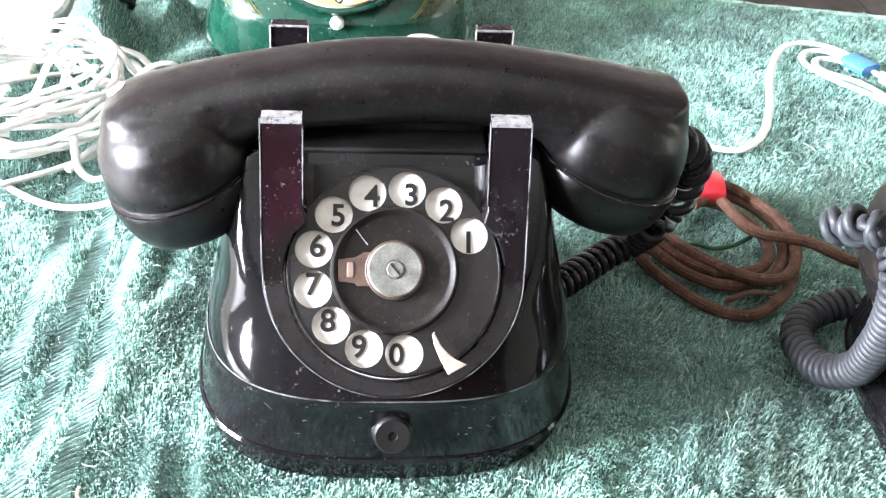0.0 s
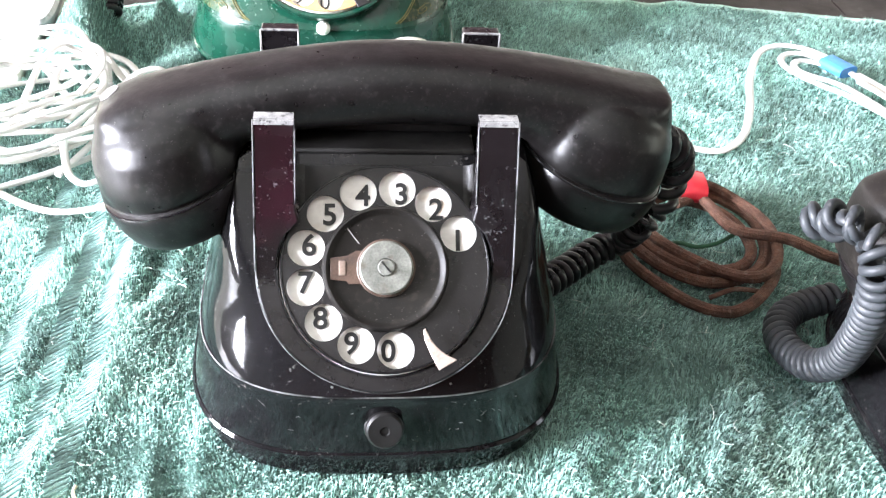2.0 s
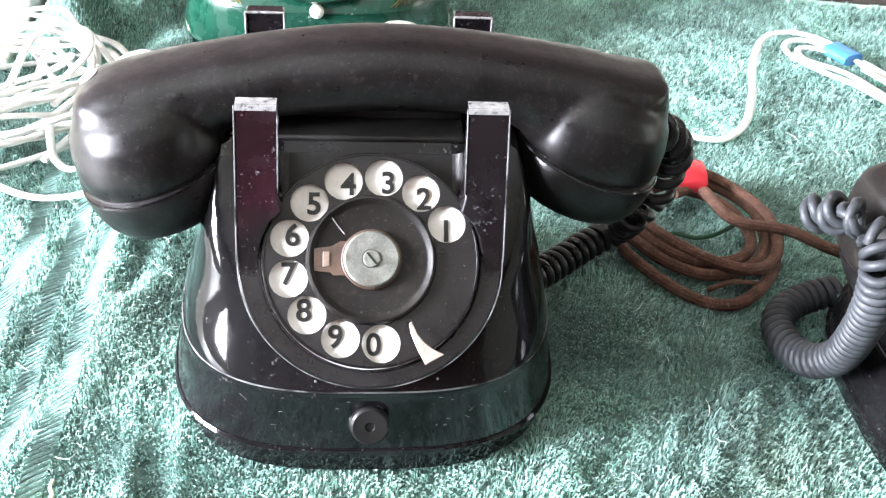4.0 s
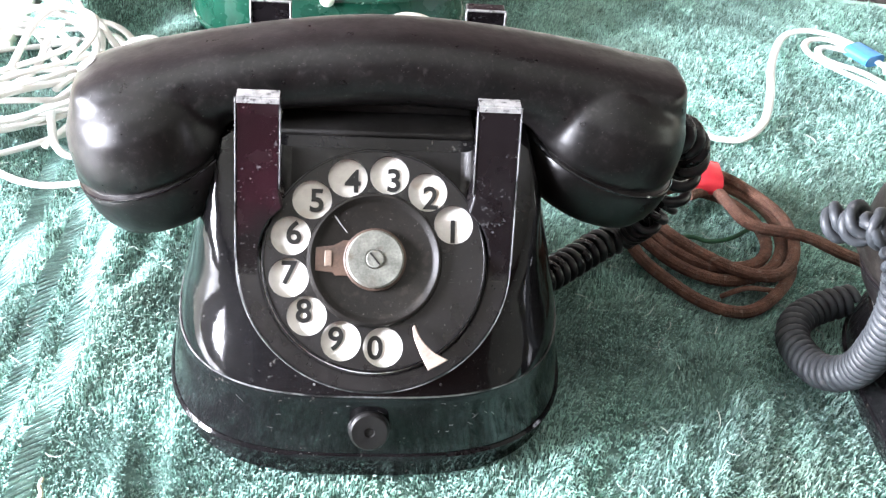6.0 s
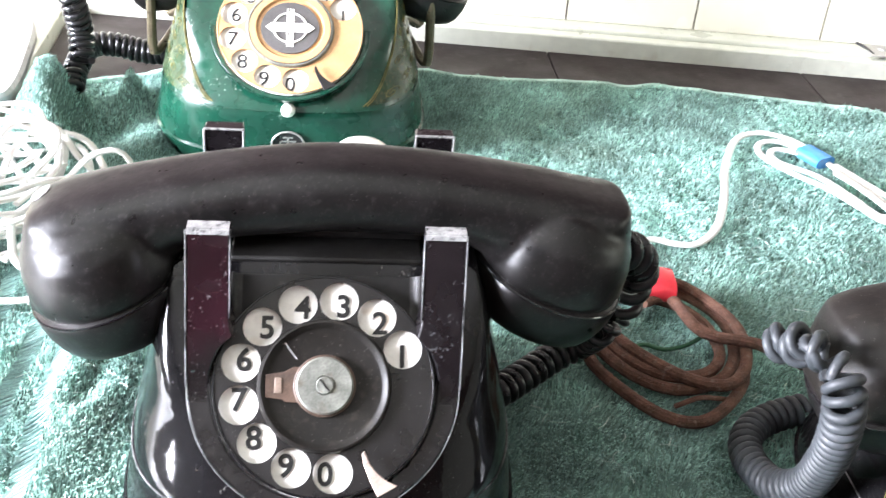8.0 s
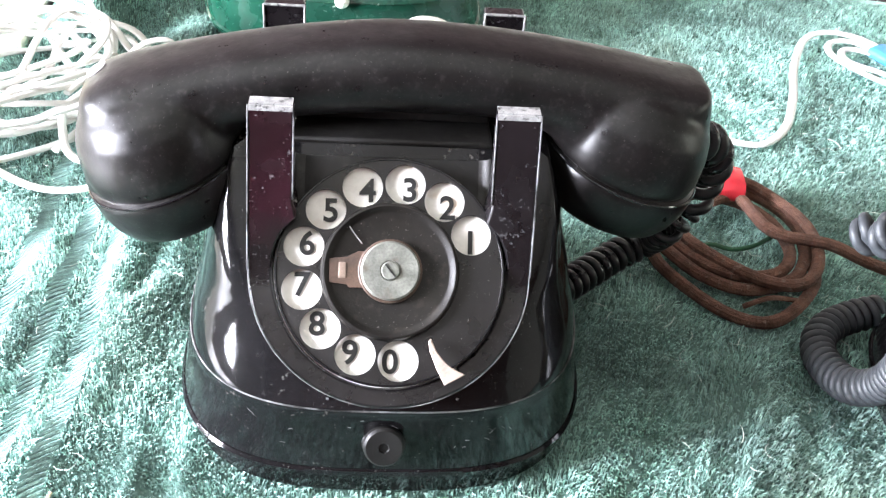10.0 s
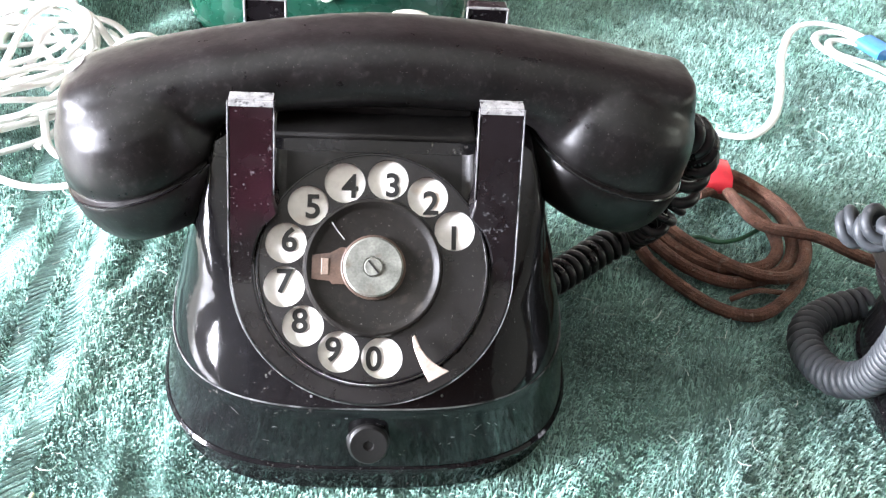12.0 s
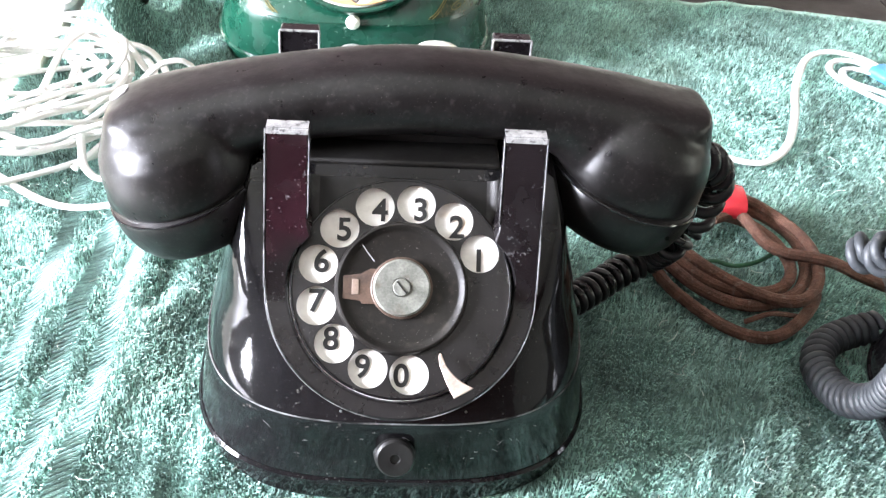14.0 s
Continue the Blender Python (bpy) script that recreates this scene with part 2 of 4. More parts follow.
def tube(path, r, seg=10, flat=1.0, bm=None, level=False):
    """A cord along a path; flat squeezes it upwards, level keeps the flat side lying."""
    fr = frames(path)
    rings = []
    for q, (t, a, b) in zip(path, fr):
        if level:
            a = t.cross(Vector((0, 0, 1)))
            a = a.normalized() if a.length > 0.05 else fr[0][1]
            b = a.cross(t).normalized()
        rings.append([q + a * (r * math.cos(6.283185 * i / seg)) + b * (r * flat * math.sin(6.283185 * i / seg)) for i in range(seg)])
    return loft(rings, bm=bm)


def coil(path, big, wire, pitch, seg=8, turn_steps=18, bm=None, loose=None):
    """A helical cord wound round a path. loose: widening by the share of the way."""
    fr, turns, s = frames(path), 0.0, [0.0]
    for a, b in zip(path, path[1:]):
        s.append(s[-1] + (b - a).length)
    n = int(s[-1] / pitch * turn_steps)
    helix, k = [], 0
    for i in range(n + 1):
        d = s[-1] * i / n
        while k < len(s) - 2 and s[k + 1] < d:
            k += 1
        f = (d - s[k]) / max(1e-9, s[k + 1] - s[k])
        q = path[k].lerp(path[k + 1], f)
        _, a, b = fr[k]
        ang = 6.283185 * i / turn_steps
        rad = big * (loose(i / n) if loose else 1.0)
        helix.append(q + a * (rad * math.cos(ang)) + b * (rad * math.sin(ang)))
    return tube(helix, wire, seg, bm=bm)


def text_mesh(body, size, bold=0.0):
    """A flat figure, drawn large and then shrunk."""
    cu = bpy.data.curves.new("figure", "FONT")
    cu.body, cu.size, cu.align_x, cu.align_y, cu.offset, cu.extrude = body, 1.0, "CENTER", "CENTER", bold, 0.03
    ob = bpy.data.objects.new("figure", cu)
    scene.collection.objects.link(ob)
    me = bpy.data.meshes.new_from_object(ob)
    bpy.data.objects.remove(ob)
    bm = bmesh.new()
    bm.from_mesh(me)
    bpy.data.meshes.remove(me)
    mid = [(min(v.co[k] for v in bm.verts) + max(v.co[k] for v in bm.verts)) / 2 for k in range(2)]
    bmesh.ops.translate(bm, vec=(-mid[0], -mid[1], 0), verts=bm.verts)
    bmesh.ops.scale(bm, vec=(size, size, size), verts=bm.verts)
    return bm


# ---------- rotary telephone ----------
TILT = 47.69
DIAL = pose(0, 0, 0.0795, TILT)
DY, DZ = math.cos(radians(TILT)), math.sin(radians(TILT))


def sup_ring(a, bf, bb, z, n=3.0, yc=0.045, seg=96, front=None):
    out = []
    for i in range(seg):
        t = 6.283185 * i / seg
        c, s = math.cos(t), math.sin(t)
        x = a * math.copysign(abs(c) ** (2 / n), c)
        y = yc + (bb if s > 0 else bf) * math.copysign(abs(s) ** (2 / n), s)
        if front is not None:
            y = 0.5 * (y + front + math.sqrt((y - front) ** 2 + 0.000006))
        out.append((x, y, z))
    return out


def telephone(label, m, body_mat, panel_mat, wheel_mat, stop_mat, decor=False, wire_cradle=False, gold=False):
    tel = thing("rotary_telephone", label, "telephone", m)
    # base plate, lip and skirt
    part("base_plate", loft([sup_ring(.0715, .0675, .087, 0.0), sup_ring(.0725, .0685, .088, .002), sup_ring(.0730, .0690, .0885, .0105)]), body_mat, tel)
    part("base_lip", loft([sup_ring(.0738, .0698, .089, .0100), sup_ring(.0750, .0708, .0902, .0108), sup_ring(.0752, .0709, .0904, .0122), sup_ring(.0744, .0702, .0896, .0134)]), body_mat, tel)
    part("skirt", loft([sup_ring(a, bf, bb, z) for a, bf, bb, z in (
        (.0742, .0699, .0890, .0130), (.0734, .0697, .0888, .018), (.0720, .0695, .0880, .027), (.0709, .0694, .0870, .035), (.0704, .0694, .0865, .0385), (.0700, .0690, .0860, .0398))]), body_mat, tel)
    ring = curve_points([Vector(p) for p in sup_ring(.0701, .0692, .0862, .0400, seg=64)] + [Vector(sup_ring(.0701, .0692, .0862, .0400, seg=64)[0])], .002)
    part("worn_edge", tube(ring, .00028, 6), M_EDGE if not decor else M_GREEN, tel, "thin worn metal edge line")
    # upper shell, cut by the dial's slope
    prof = [(.0698, .0696, .0855, .0398), (.0696, .0690, .085, .0412), (.0693, .0678, .084, .0434), (.0689, .0660, .082, .0460), (.0683, .0637, .080, .0490), (.0676, .0612, .078, .0522), (.0667, .0587, .076, .0556), (.0656, .0563, .073, .0597),
            (.0648, .0540, .071, .0645), (.0637, .0530, .069, .069), (.0625, .0521, .067, .074), (.0608, .0510, .064, .081), (.0586, .0498, .061, .090), (.0560, .0483, .056, .099), (.0535, .0464, .050, .1048), (.049, .044, .045, .1072)]
    part("shell", loft([sup_ring(a, bf, bb, z, front=(z - .0795) * DY / DZ + .0072 / DZ) for a, bf, bb, z in prof]), body_mat, tel)
    # plate round the dial, opening upwards into the cradle prongs
    bm = bmesh.new()
    rows = []
    for i in range(61):
        f = radians(180 - 2 + (184) * i / 60)
        ix, iy = .0379 * math.cos(f), .0379 * math.sin(f)
        ro = .0408 if decor else .0457
        ox, oy = ro * math.cos(f), (min(ro, .0440) if math.sin(f) < 0 else ro) * math.sin(f)
        rows.append([(ix, iy, -.0012), (ox, oy, -.0012), (ox, oy, -.010), (ix, iy, -.010)])
    part("dial_surround", loft(rows, bm=bm), body_mat if decor else M_SURROUND, tel, bevel=.0008, m=DIAL)
    ro = .0408 if decor else .0457
    pts = [DIAL @ Vector((ro * math.cos(radians(177 + 186 * i / 50)), min(ro, .0440) * math.sin(radians(177 + 186 * i / 50)), -.0010)) for i in range(51)]
    part("worn_edge", tube(pts, .00017, 6), M_EDGE if not decor else M_GREEN, tel)
    if gold:
        for r0 in (.0400, .0412, .0438):
            part("gold_line", tube([DIAL @ Vector((r0 * math.cos(radians(182 + 176 * i / 50)), r0 * .97 * math.sin(radians(182 + 176 * i / 50)), -.0010)) for i in range(51)], .0003, 6), M_GOLD, tel, "thin gold painted line")
        for k in range(7):
            w = radians(190 + 26 * k)
            part("gold_scroll", tube([DIAL @ Vector((.0425 * math.cos(w) + .0011 * math.cos(v) * (1 - i / 40), .0412 * math.sin(w) + .0011 * math.sin(v) * (1 - i / 40), -.0010)) for i, v in enumerate([.35 * q for q in range(36)])], .0002, 5), M_GOLD, tel, "small gold painted curl")
    top_y, top_z = .0182, .1288
    for sx in (-1, 1):
        if not wire_cradle:
            levels = []
            for k in range(13):
                f = k / 12
                z = .0785 + (top_z - .0785) * f
                s = (z - .0795) / DZ
                yf = .0002 + (top_y - .0002) * f
                xi = max(.0317, math.sqrt(max(0, .0382 ** 2 - max(0, s) ** 2))) if s < .0235 else .0317
                if .0205 < s < .0235:
                    xi = .0305
                th = .0085 - .0032 * f
                yf = max(yf, .0006) if k == 0 else yf
                levels.append([(sx * xi, yf, z), (sx * .0459, yf, z), (sx * .0459, yf + th + (.012 * (1 - f) ** 2), z), (sx * xi, yf + th + (.012 * (1 - f) ** 2), z)])
            levels.insert(0, [(sx * .0382, -.0034, .0740), (sx * .0451, -.0034, .0740), (sx * .0451, .014, .0740), (sx * .0382, .014, .0740)])
            prong = part("cradle_prong", loft(levels), M_POST_REFLECT if sx < 0 and not gold else M_POST, tel, "black prong with paint worn to bare metal", bevel=.0007)
            part("worn_top", block(sx * .0320, sx * .0456, top_y + .0003, top_y + .0050, top_z - .0004, top_z + .0003), M_BARE, prong)
            part("worn_top", loft([[(sx * .0320, yy - .0003, z), (sx * .0456, yy - .0003, z), (sx * .0456, yy + .001, z), (sx * .0320, yy + .001, z)] for yy, z in ((top_y - .0005, top_z - .0016), (top_y, top_z - .0001))]), M_BARE, prong)
            for xe in (.0317, .0459):
                part("worn_edge", tube([Vector((sx * xe, .0002 + (top_y - .0002) * f, .0785 + (top_z - .0785) * f)) for f in (.45 if xe < .04 else 0, .6, .8, 1.0)], .00026, 6), M_EDGE, prong)
            if gold:
                for xe in (.0335, .0345, .0438, .0446):
                    part("gold_line", tube([Vector((sx * xe, -.0004 + (top_y - .0002) * f, .0785 + (top_z - .0785) * f)) for f in (.3, .6, .8, .97)], .0003, 6), M_GOLD, prong, "thin gold painted line")
            back = part("cradle_prong", block(sx * .0317, sx * .0459, .0776, .0845, .085, .1355), M_POST, tel, bevel=.0007)
            for p0, p1 in (((.0317, .0776, .112), (.0317, .0776, .1355)), ((.0459, .0776, .112), (.0459, .0776, .1355)), ((.0317, .0776, .1355), (.0459, .0776, .1355))):
                part("worn_edge", tube([Vector((sx * p0[0], *p0[1:])), Vector((sx * p1[0], *p1[1:]))], .0005, 6), M_BARE, back)
        else:
            for yo, ys in ((0, 1), (.118, -1)):
                w = [(.056, .060, .068), (.064, .045, .058), (.0730, .031, .047), (.0750, .029, .052), (.0748, .029, .070), (.0742, .030, .10), (.072, .034, .135)]
                part("cradle_wire", tube(curve_points([(sx * a, yo + ys * b, c) for a, b, c in w]), .0026, 10), M_OLIVE, tel, "bronze wire cradle arm")
    if not wire_cradle:
        part("hook_button", lathe([(.0122, .108), (.0122, .1185), (.0114, .1218), (.0083, .1244), (.004, .1254), (.0001, .1256)], 40), M_CREAMK, tel, "white round button behind the handset", m=pose(.0124, .0905, 0))
        part("cradle_shelf", block(-.0335, .0335, .034, .104, .1060, .1085), M_PANEL, tel, bevel=.001)
        # added block under the handle, keeps bright reflections off the shelf
        part("shelf_glare_block", block(-.0335, .0335, .0480, .0760, .1080, .1118), M_PANEL, tel, bevel=.001)
    part("front_panel", loft([[(-.0345, s, h), (.0345, s, h), (.0345, s, -.0060), (-.0345, s, -.0060)] for s, h in ((.020, -.0049), (.0385, -.0049))]), panel_mat, tel, m=DIAL, bevel=.0004)
    if not wire_cradle:
        for sx in (-1, 1):
            rows = []
            for q in [.0225 + .0160 * k / 8 for k in range(9)]:
                arc = [(sx * (.0287 + .0033 * math.sin(radians(a))), q, -.0016 - .0033 * math.cos(radians(a))) for a in range(0, 91, 15)]
                rows.append(arc + [(sx * .0325, q, -.0016), (sx * .0325, q, -.0056), (sx * .0287, q, -.0056)])
            part("panel_corner", loft(rows), M_GREYDUST, tel, "dusty rounded corner beside the prong", m=DIAL)
    # dial
    dial = part("dial", lathe([(.0376, -.010), (.0376, -.0024), (.0362, -.0014), (.0001, -.0014)], 96), M_ENAMEL, tel, "white enamel number plate, stained", m=DIAL)
    bm, hole, pitch = bmesh.new(), .0067 if decor else .0066, .0298 if decor else .029
    loops = [[(.0368 * math.cos(6.283185 * i / 120), .0368 * math.sin(6.283185 * i / 120)) for i in range(120)]]
    for k in range(10):
        f = radians(25.75 + 27.88 * k)
        cx, cy = pitch * math.cos(f), pitch * math.sin(f)
        loops.append([(cx + hole * math.cos(6.283185 * i / 40), cy + hole * math.sin(6.283185 * i / 40)) for i in range(40)])
    edges = []
    for lp in loops:
        vs = [bm.verts.new((x, y, .0005)) for x, y in lp]
        edges += [bm.edges.new((vs[i], vs[(i + 1) % len(vs)])) for i in range(len(vs))]
    bmesh.ops.triangle_fill(bm, edges=edges, use_beauty=True, use_dissolve=False)
    for f in [f for f in bm.faces if any((f.calc_center_median().xy - Vector((pitch * math.cos(radians(25.75 + 27.88 * k)), pitch * math.sin(radians(25.75 + 27.88 * k))))).length < .0060 for k in range(10))]:
        bm.faces.remove(f)
    got = bmesh.ops.extrude_face_region(bm, geom=bm.faces[:])
    bmesh.ops.translate(bm, vec=(0, 0, -.0015), verts=[v for v in got["geom"] if isinstance(v, bmesh.types.BMVert)])
    part("finger_wheel", bm, wheel_mat, dial, "finger wheel with ten holes", m=DIAL, sharp=30)
    rim = [DIAL @ Vector((.0368 * math.cos(6.283185 * i / 90), .0368 * math.sin(6.283185 * i / 90), .0003)) for i in range(91)]
    part("wheel_rim", tube(rim, .0005, 6), M_BLACK if not decor else M_COPPER, dial)
    figures = "1234567890"
    for k, (x, y) in enumerate(FIGURES):
        part("figure", text_mesh(figures[k], .0107 if not decor else .0112, .020 if not decor else -.006), M_INK, dial, "black figure " + figures[k], m=DIAL @ Matrix.Translation((x, y, -.0013) if not decor else (x * 1.03, y * 1.03 - .0016, -.0013)), smooth=False)
    part("centre_cap", lathe([(.0226, .0003), (.0224, .0016), (.0219, .0025), (.0212, .0027), (.0206, .0024), (.0196, .0013), (.0188, .0011), (.0001, .0011)], 96), M_DUST if not decor else M_NICKEL, dial, m=DIAL)
    if not decor:
        part("card_clip", loft([[(-.0196, -.0040, z), (-.0138, -.0046, z), (-.0130, -.0056, z), (-.006, -.0056, z), (-.006, .0062, z), (-.0105, .0062, z), (-.0138, .0044, z), (-.0196, .0036, z)] for z in (.0012, .0020)]), M_BRASS, dial, "brown card tab", m=DIAL, bevel=.0002)
        part("card_clip", block(-.0166, -.0142, -.0026, .0026, .0018, .0023), M_TAB, dial, m=DIAL, bevel=.0002)
        part("scratch", tube([DIAL @ Vector(p) for p in ((-.0140, .0150, .0013), (-.0118, .0118, .0014), (-.0094, .0088, .0014))], .00018, 5), M_BARE, dial, "thin pale scratch")
        part("washer", lathe([(.0104, .0012), (.0104, .0024), (.0100, .0027), (.0001, .0027)]), M_BRASS, dial, m=DIAL)
        hub = part("hub", lathe([(.0096, .0025), (.0096, .0036), (.0090, .0041), (.0034, .0041), (.0034, .0036), (.0001, .0036)]), M_NICKEL, dial, "tarnished nickel hub disc", m=DIAL)
        bm = lathe([(.0030, .0036), (.0030, .0044), (.0027, .0047), (.0001, .0048)], 32)
        part("screw", bm, M_NICKEL, hub, m=DIAL)
        part("screw_slot", block(-.0026, .0026, -.0003, .0003, .0046, .0050), M_INK, hub, m=DIAL @ pose(0, 0, 0, 0, 0, -50))
    else:
        part("centre_cap", lathe([(.0150, .0014), (.0148, .0026), (.0001, .0027)], 64), M_DISC, dial, "grey centre disc", m=DIAL)
        bm = bmesh.new()
        for i in range(3):
            block(-.0018 + .0014 * i, -.0010 + .0014 * i, -.011, .011, .0027, .0030, bm=bm)
        loft([[(-.0125, 0, z), (-.0095, -.0026, z), (.0095, -.0026, z), (.0125, 0, z), (.0095, .0026, z), (-.0095, .0026, z)] for z in (.0030, .0034)], bm=bm)
        tube([Vector((.0085 * math.cos(6.283185 * i / 40), .0085 * math.sin(6.283185 * i / 40), .0029)) for i in range(41)], .0005, 6, bm=bm)
        part("centre_mark", bm, M_CREAMK, dial, "white winged bar and ring shape", m=DIAL)
        part("wheel_band", lathe([(.0210, .0012), (.0205, .0030), (.0175, .0030), (.0165, .0014)], 64), M_COPPER, dial, m=DIAL)
    edge = curve_points([(.0136, -.0212, 0), (.0160, -.0262, 0), (.0200, -.0302, 0), (.0246, -.0326, 0)], .001)
    outline = [(p.x, p.y) for p in edge] + [(.0222, -.0340), (.0180, -.0362), (.0154, -.031), (.0133, -.0255), (.0128, -.0222)]
    part("finger_stop", loft([[(x, y, z + 12 * (abs(y) - .021) * .02) for x, y in outline] for z in (.0022, .0034)]), stop_mat, dial, "curved metal finger stop", m=DIAL, bevel=.0003)
    # knob on the skirt
    km = pose(0, -.0240, .0262, 66) if not decor else pose(0, -.0240, .0410, 80)
    if not decor:
        part("knob", lathe([(.0074, -.002), (.0074, .001), (.0068, .0016), (.0068, .0052), (.0060, .0062), (.0018, .0062), (.0015, .0056), (.0001, .0056)], 48), M_PANEL, tel, "round black knob on the skirt", m=km)
        rnd = random.Random(17)
        for k in range(18):
            x, z, ln, sl = rnd.uniform(-.052, .052), rnd.uniform(.017, .038), rnd.uniform(.0004, .0026), rnd.uniform(-1.2, 1.2)
            pts = []
            for g in (0, .35, .7, 1):
                xx, zz = x + ln * g, z + ln * g * sl + rnd.uniform(-.0002, .0002)
                wide, deep = np.interp(zz, (.013, .027, .0385), (.0742, .0720, .0704)), np.interp(zz, (.013, .027, .0385), (.0699, .0695, .0694))
                pts.append(Vector((xx, .045 - deep * (1 - abs(xx / wide) ** 3) ** (1 / 3), zz)))
            part("scratch", tube(pts, rnd.uniform(.00006, .00013), 5), M_EDGE, tel, "fine pale scratch in the paint")
        for x, z in ((.0235, .0442), (-.0190, .0436)):
            part("paint_chip", lathe([(.0005, -.0004), (.0004, .0002), (.0001, .0003)], 7), M_BARE, tel, "small chip in the paint", m=pose(x, -.0246 + max(0, z - .040) * 0.65, z, 60))
    else:
        part("knob", lathe([(.0037, -.003), (.0037, .0005), (.0034, .0022), (.0021, .0034), (.0001, .0038)], 32), M_CREAMK, tel, "small cream button", m=km)
        em = pose(0, -.0252, .0200, 90) @ Matrix.Scale(.82, 4)
        badge = part("badge", lathe([(.0105, 0), (.0105, .0009), (.0098, .0012), (.0094, .0008), (.0001, .0008)], 48), M_INK, tel, "round black badge", m=em)
        part("badge_rim", tube([em @ Vector((.0101 * math.cos(6.283185 * i / 40), .0101 * math.sin(6.283185 * i / 40), .0011)) for i in range(41)], .0006, 6), M_SILVER, badge)
        bm = bmesh.new()
        for x0, x1, y0, y1 in ((-.0052, -.0042, -.005, .003), (-.0052, .0052, .002, .003), (-.0006, .0006, -.005, .006), (-.003, .003, .005, .006), (.003, .004, -.005, .003), (-.003, .003, -.001, 0), (.004, .0056, -.0035, .0015)):
            block(x0, x1, y0, y1, .0006, .0012, bm=bm)
        part("badge_mark", bm, M_SILVER, badge, "plain bars in pale metal", m=em)
    if decor or gold:
        # painted olive and gold panels on the shoulders
        zs, as_, bs = [p[3] for p in prof], [p[0] for p in prof], [p[1] for p in prof]

        def skin(w, z, off):
            a, b = np.interp(z, zs, as_) + off, np.interp(z, zs, bs) + off
            y = .045 - b * abs(math.sin(w)) ** (2 / 3.0)
            front = (z - .0795) * DY / DZ + .0072 / DZ - off
            y = 0.5 * (y + front + math.sqrt((y - front) ** 2 + 0.000006))
            return Vector((a * abs(math.cos(w)) ** (2 / 3.0), y, z))

        for sx in (-1, 1):
            flip = Vector((sx, 1, 1))
            rows = [[skin(radians(-66 + 44 * f ** .8 + (58 - 40 * f ** .8) * g), .0425 + .052 * f, .00025) * flip for g in [q / 20 for q in range(21)]] for f in [q / 24 for q in range(25)]]
            panel = part("gold_panel", loft(rows, close=False, cap_start=False, cap_end=False), M_OLIVEPANEL if decor else M_BLACK, tel, "olive and gold scrollwork panel" if decor else "black panel framed by gold lines")
            for g in (0.0, .035) if decor else (.86, .90, .97):
                part("gold_line", tube([skin(radians(-66 + 44 * f ** .8 + (58 - 40 * f ** .8) * g), .0425 + .052 * f, .0004) * flip for f in [q / 24 for q in range(25)]], .0003, 5), M_GOLD, panel)
            for k in range(9):
                f0, g0 = .08 + .09 * k, .25 + .25 * (k % 3)
                part("gold_scroll", tube([skin(radians(-66 + 44 * max(0.001, f0 + .05 * (1 - v / 11) * math.sin(v)) ** .8 + (58 - 40 * f0 ** .8) * (g0 + .12 * (1 - v / 11) * math.cos(v))), .0425 + .052 * (f0 + .05 * (1 - v / 11) * math.sin(v)), .0004) * flip for v in [.35 * q for q in range(30)]], .00022, 5), M_GOLD, panel)
    return tel


FIGURES = [(0.0260, 0.0104), (0.0183, 0.0217), (0.0058, 0.0272), (-0.0080, 0.0266), (-0.0198, 0.0196), (-0.0270, 0.0087), (-0.0281, -0.0048), (-0.0230, -0.0173), (-0.0122, -0.0263), (0.0008, -0.0290)]

# half of the handset: outer edge, inner edge, half width, in the plane of the handset
HAND = [((.1112, .0850), (.0575, .1025), .0235), ((.1120, .0935), (.0550, .1048), .0232), ((.1121, .1035), (.0522, .1066), .0225), ((.1116, .1125), (.0497, .1080), .0215), ((.1108, .1192), (.0478, .1088), .0207), ((.1098, .1211), (.0470, .1092), .0204),
        ((.1050, .1222), (.0460, .1097), .0198), ((.0950, .1247), (.0435, .1105), .0190), ((.0740, .1298), (.0370, .1120), .0182), ((.0470, .1350), (.0270, .1130), .0175), ((.0210, .1384), (.0130, .1136), .0170), ((0, .1396), (0, .1139), .0168)]
# how far the worn earpiece end falls short of the other: inwards, downwards
SHORT = [(.0058, 0), (.0062, 0), (.0066, .0004), (.0068, .0012), (.0072, .0020), (.0072, .0020), (.0052, .0010), (.002, 0)]


SQUEEZE = {sx: Matrix.Translation((-sx * .0016, 0, 0)) @ Matrix.Diagonal((.91, 1, 1, 1)) for sx in (-1, 1)}


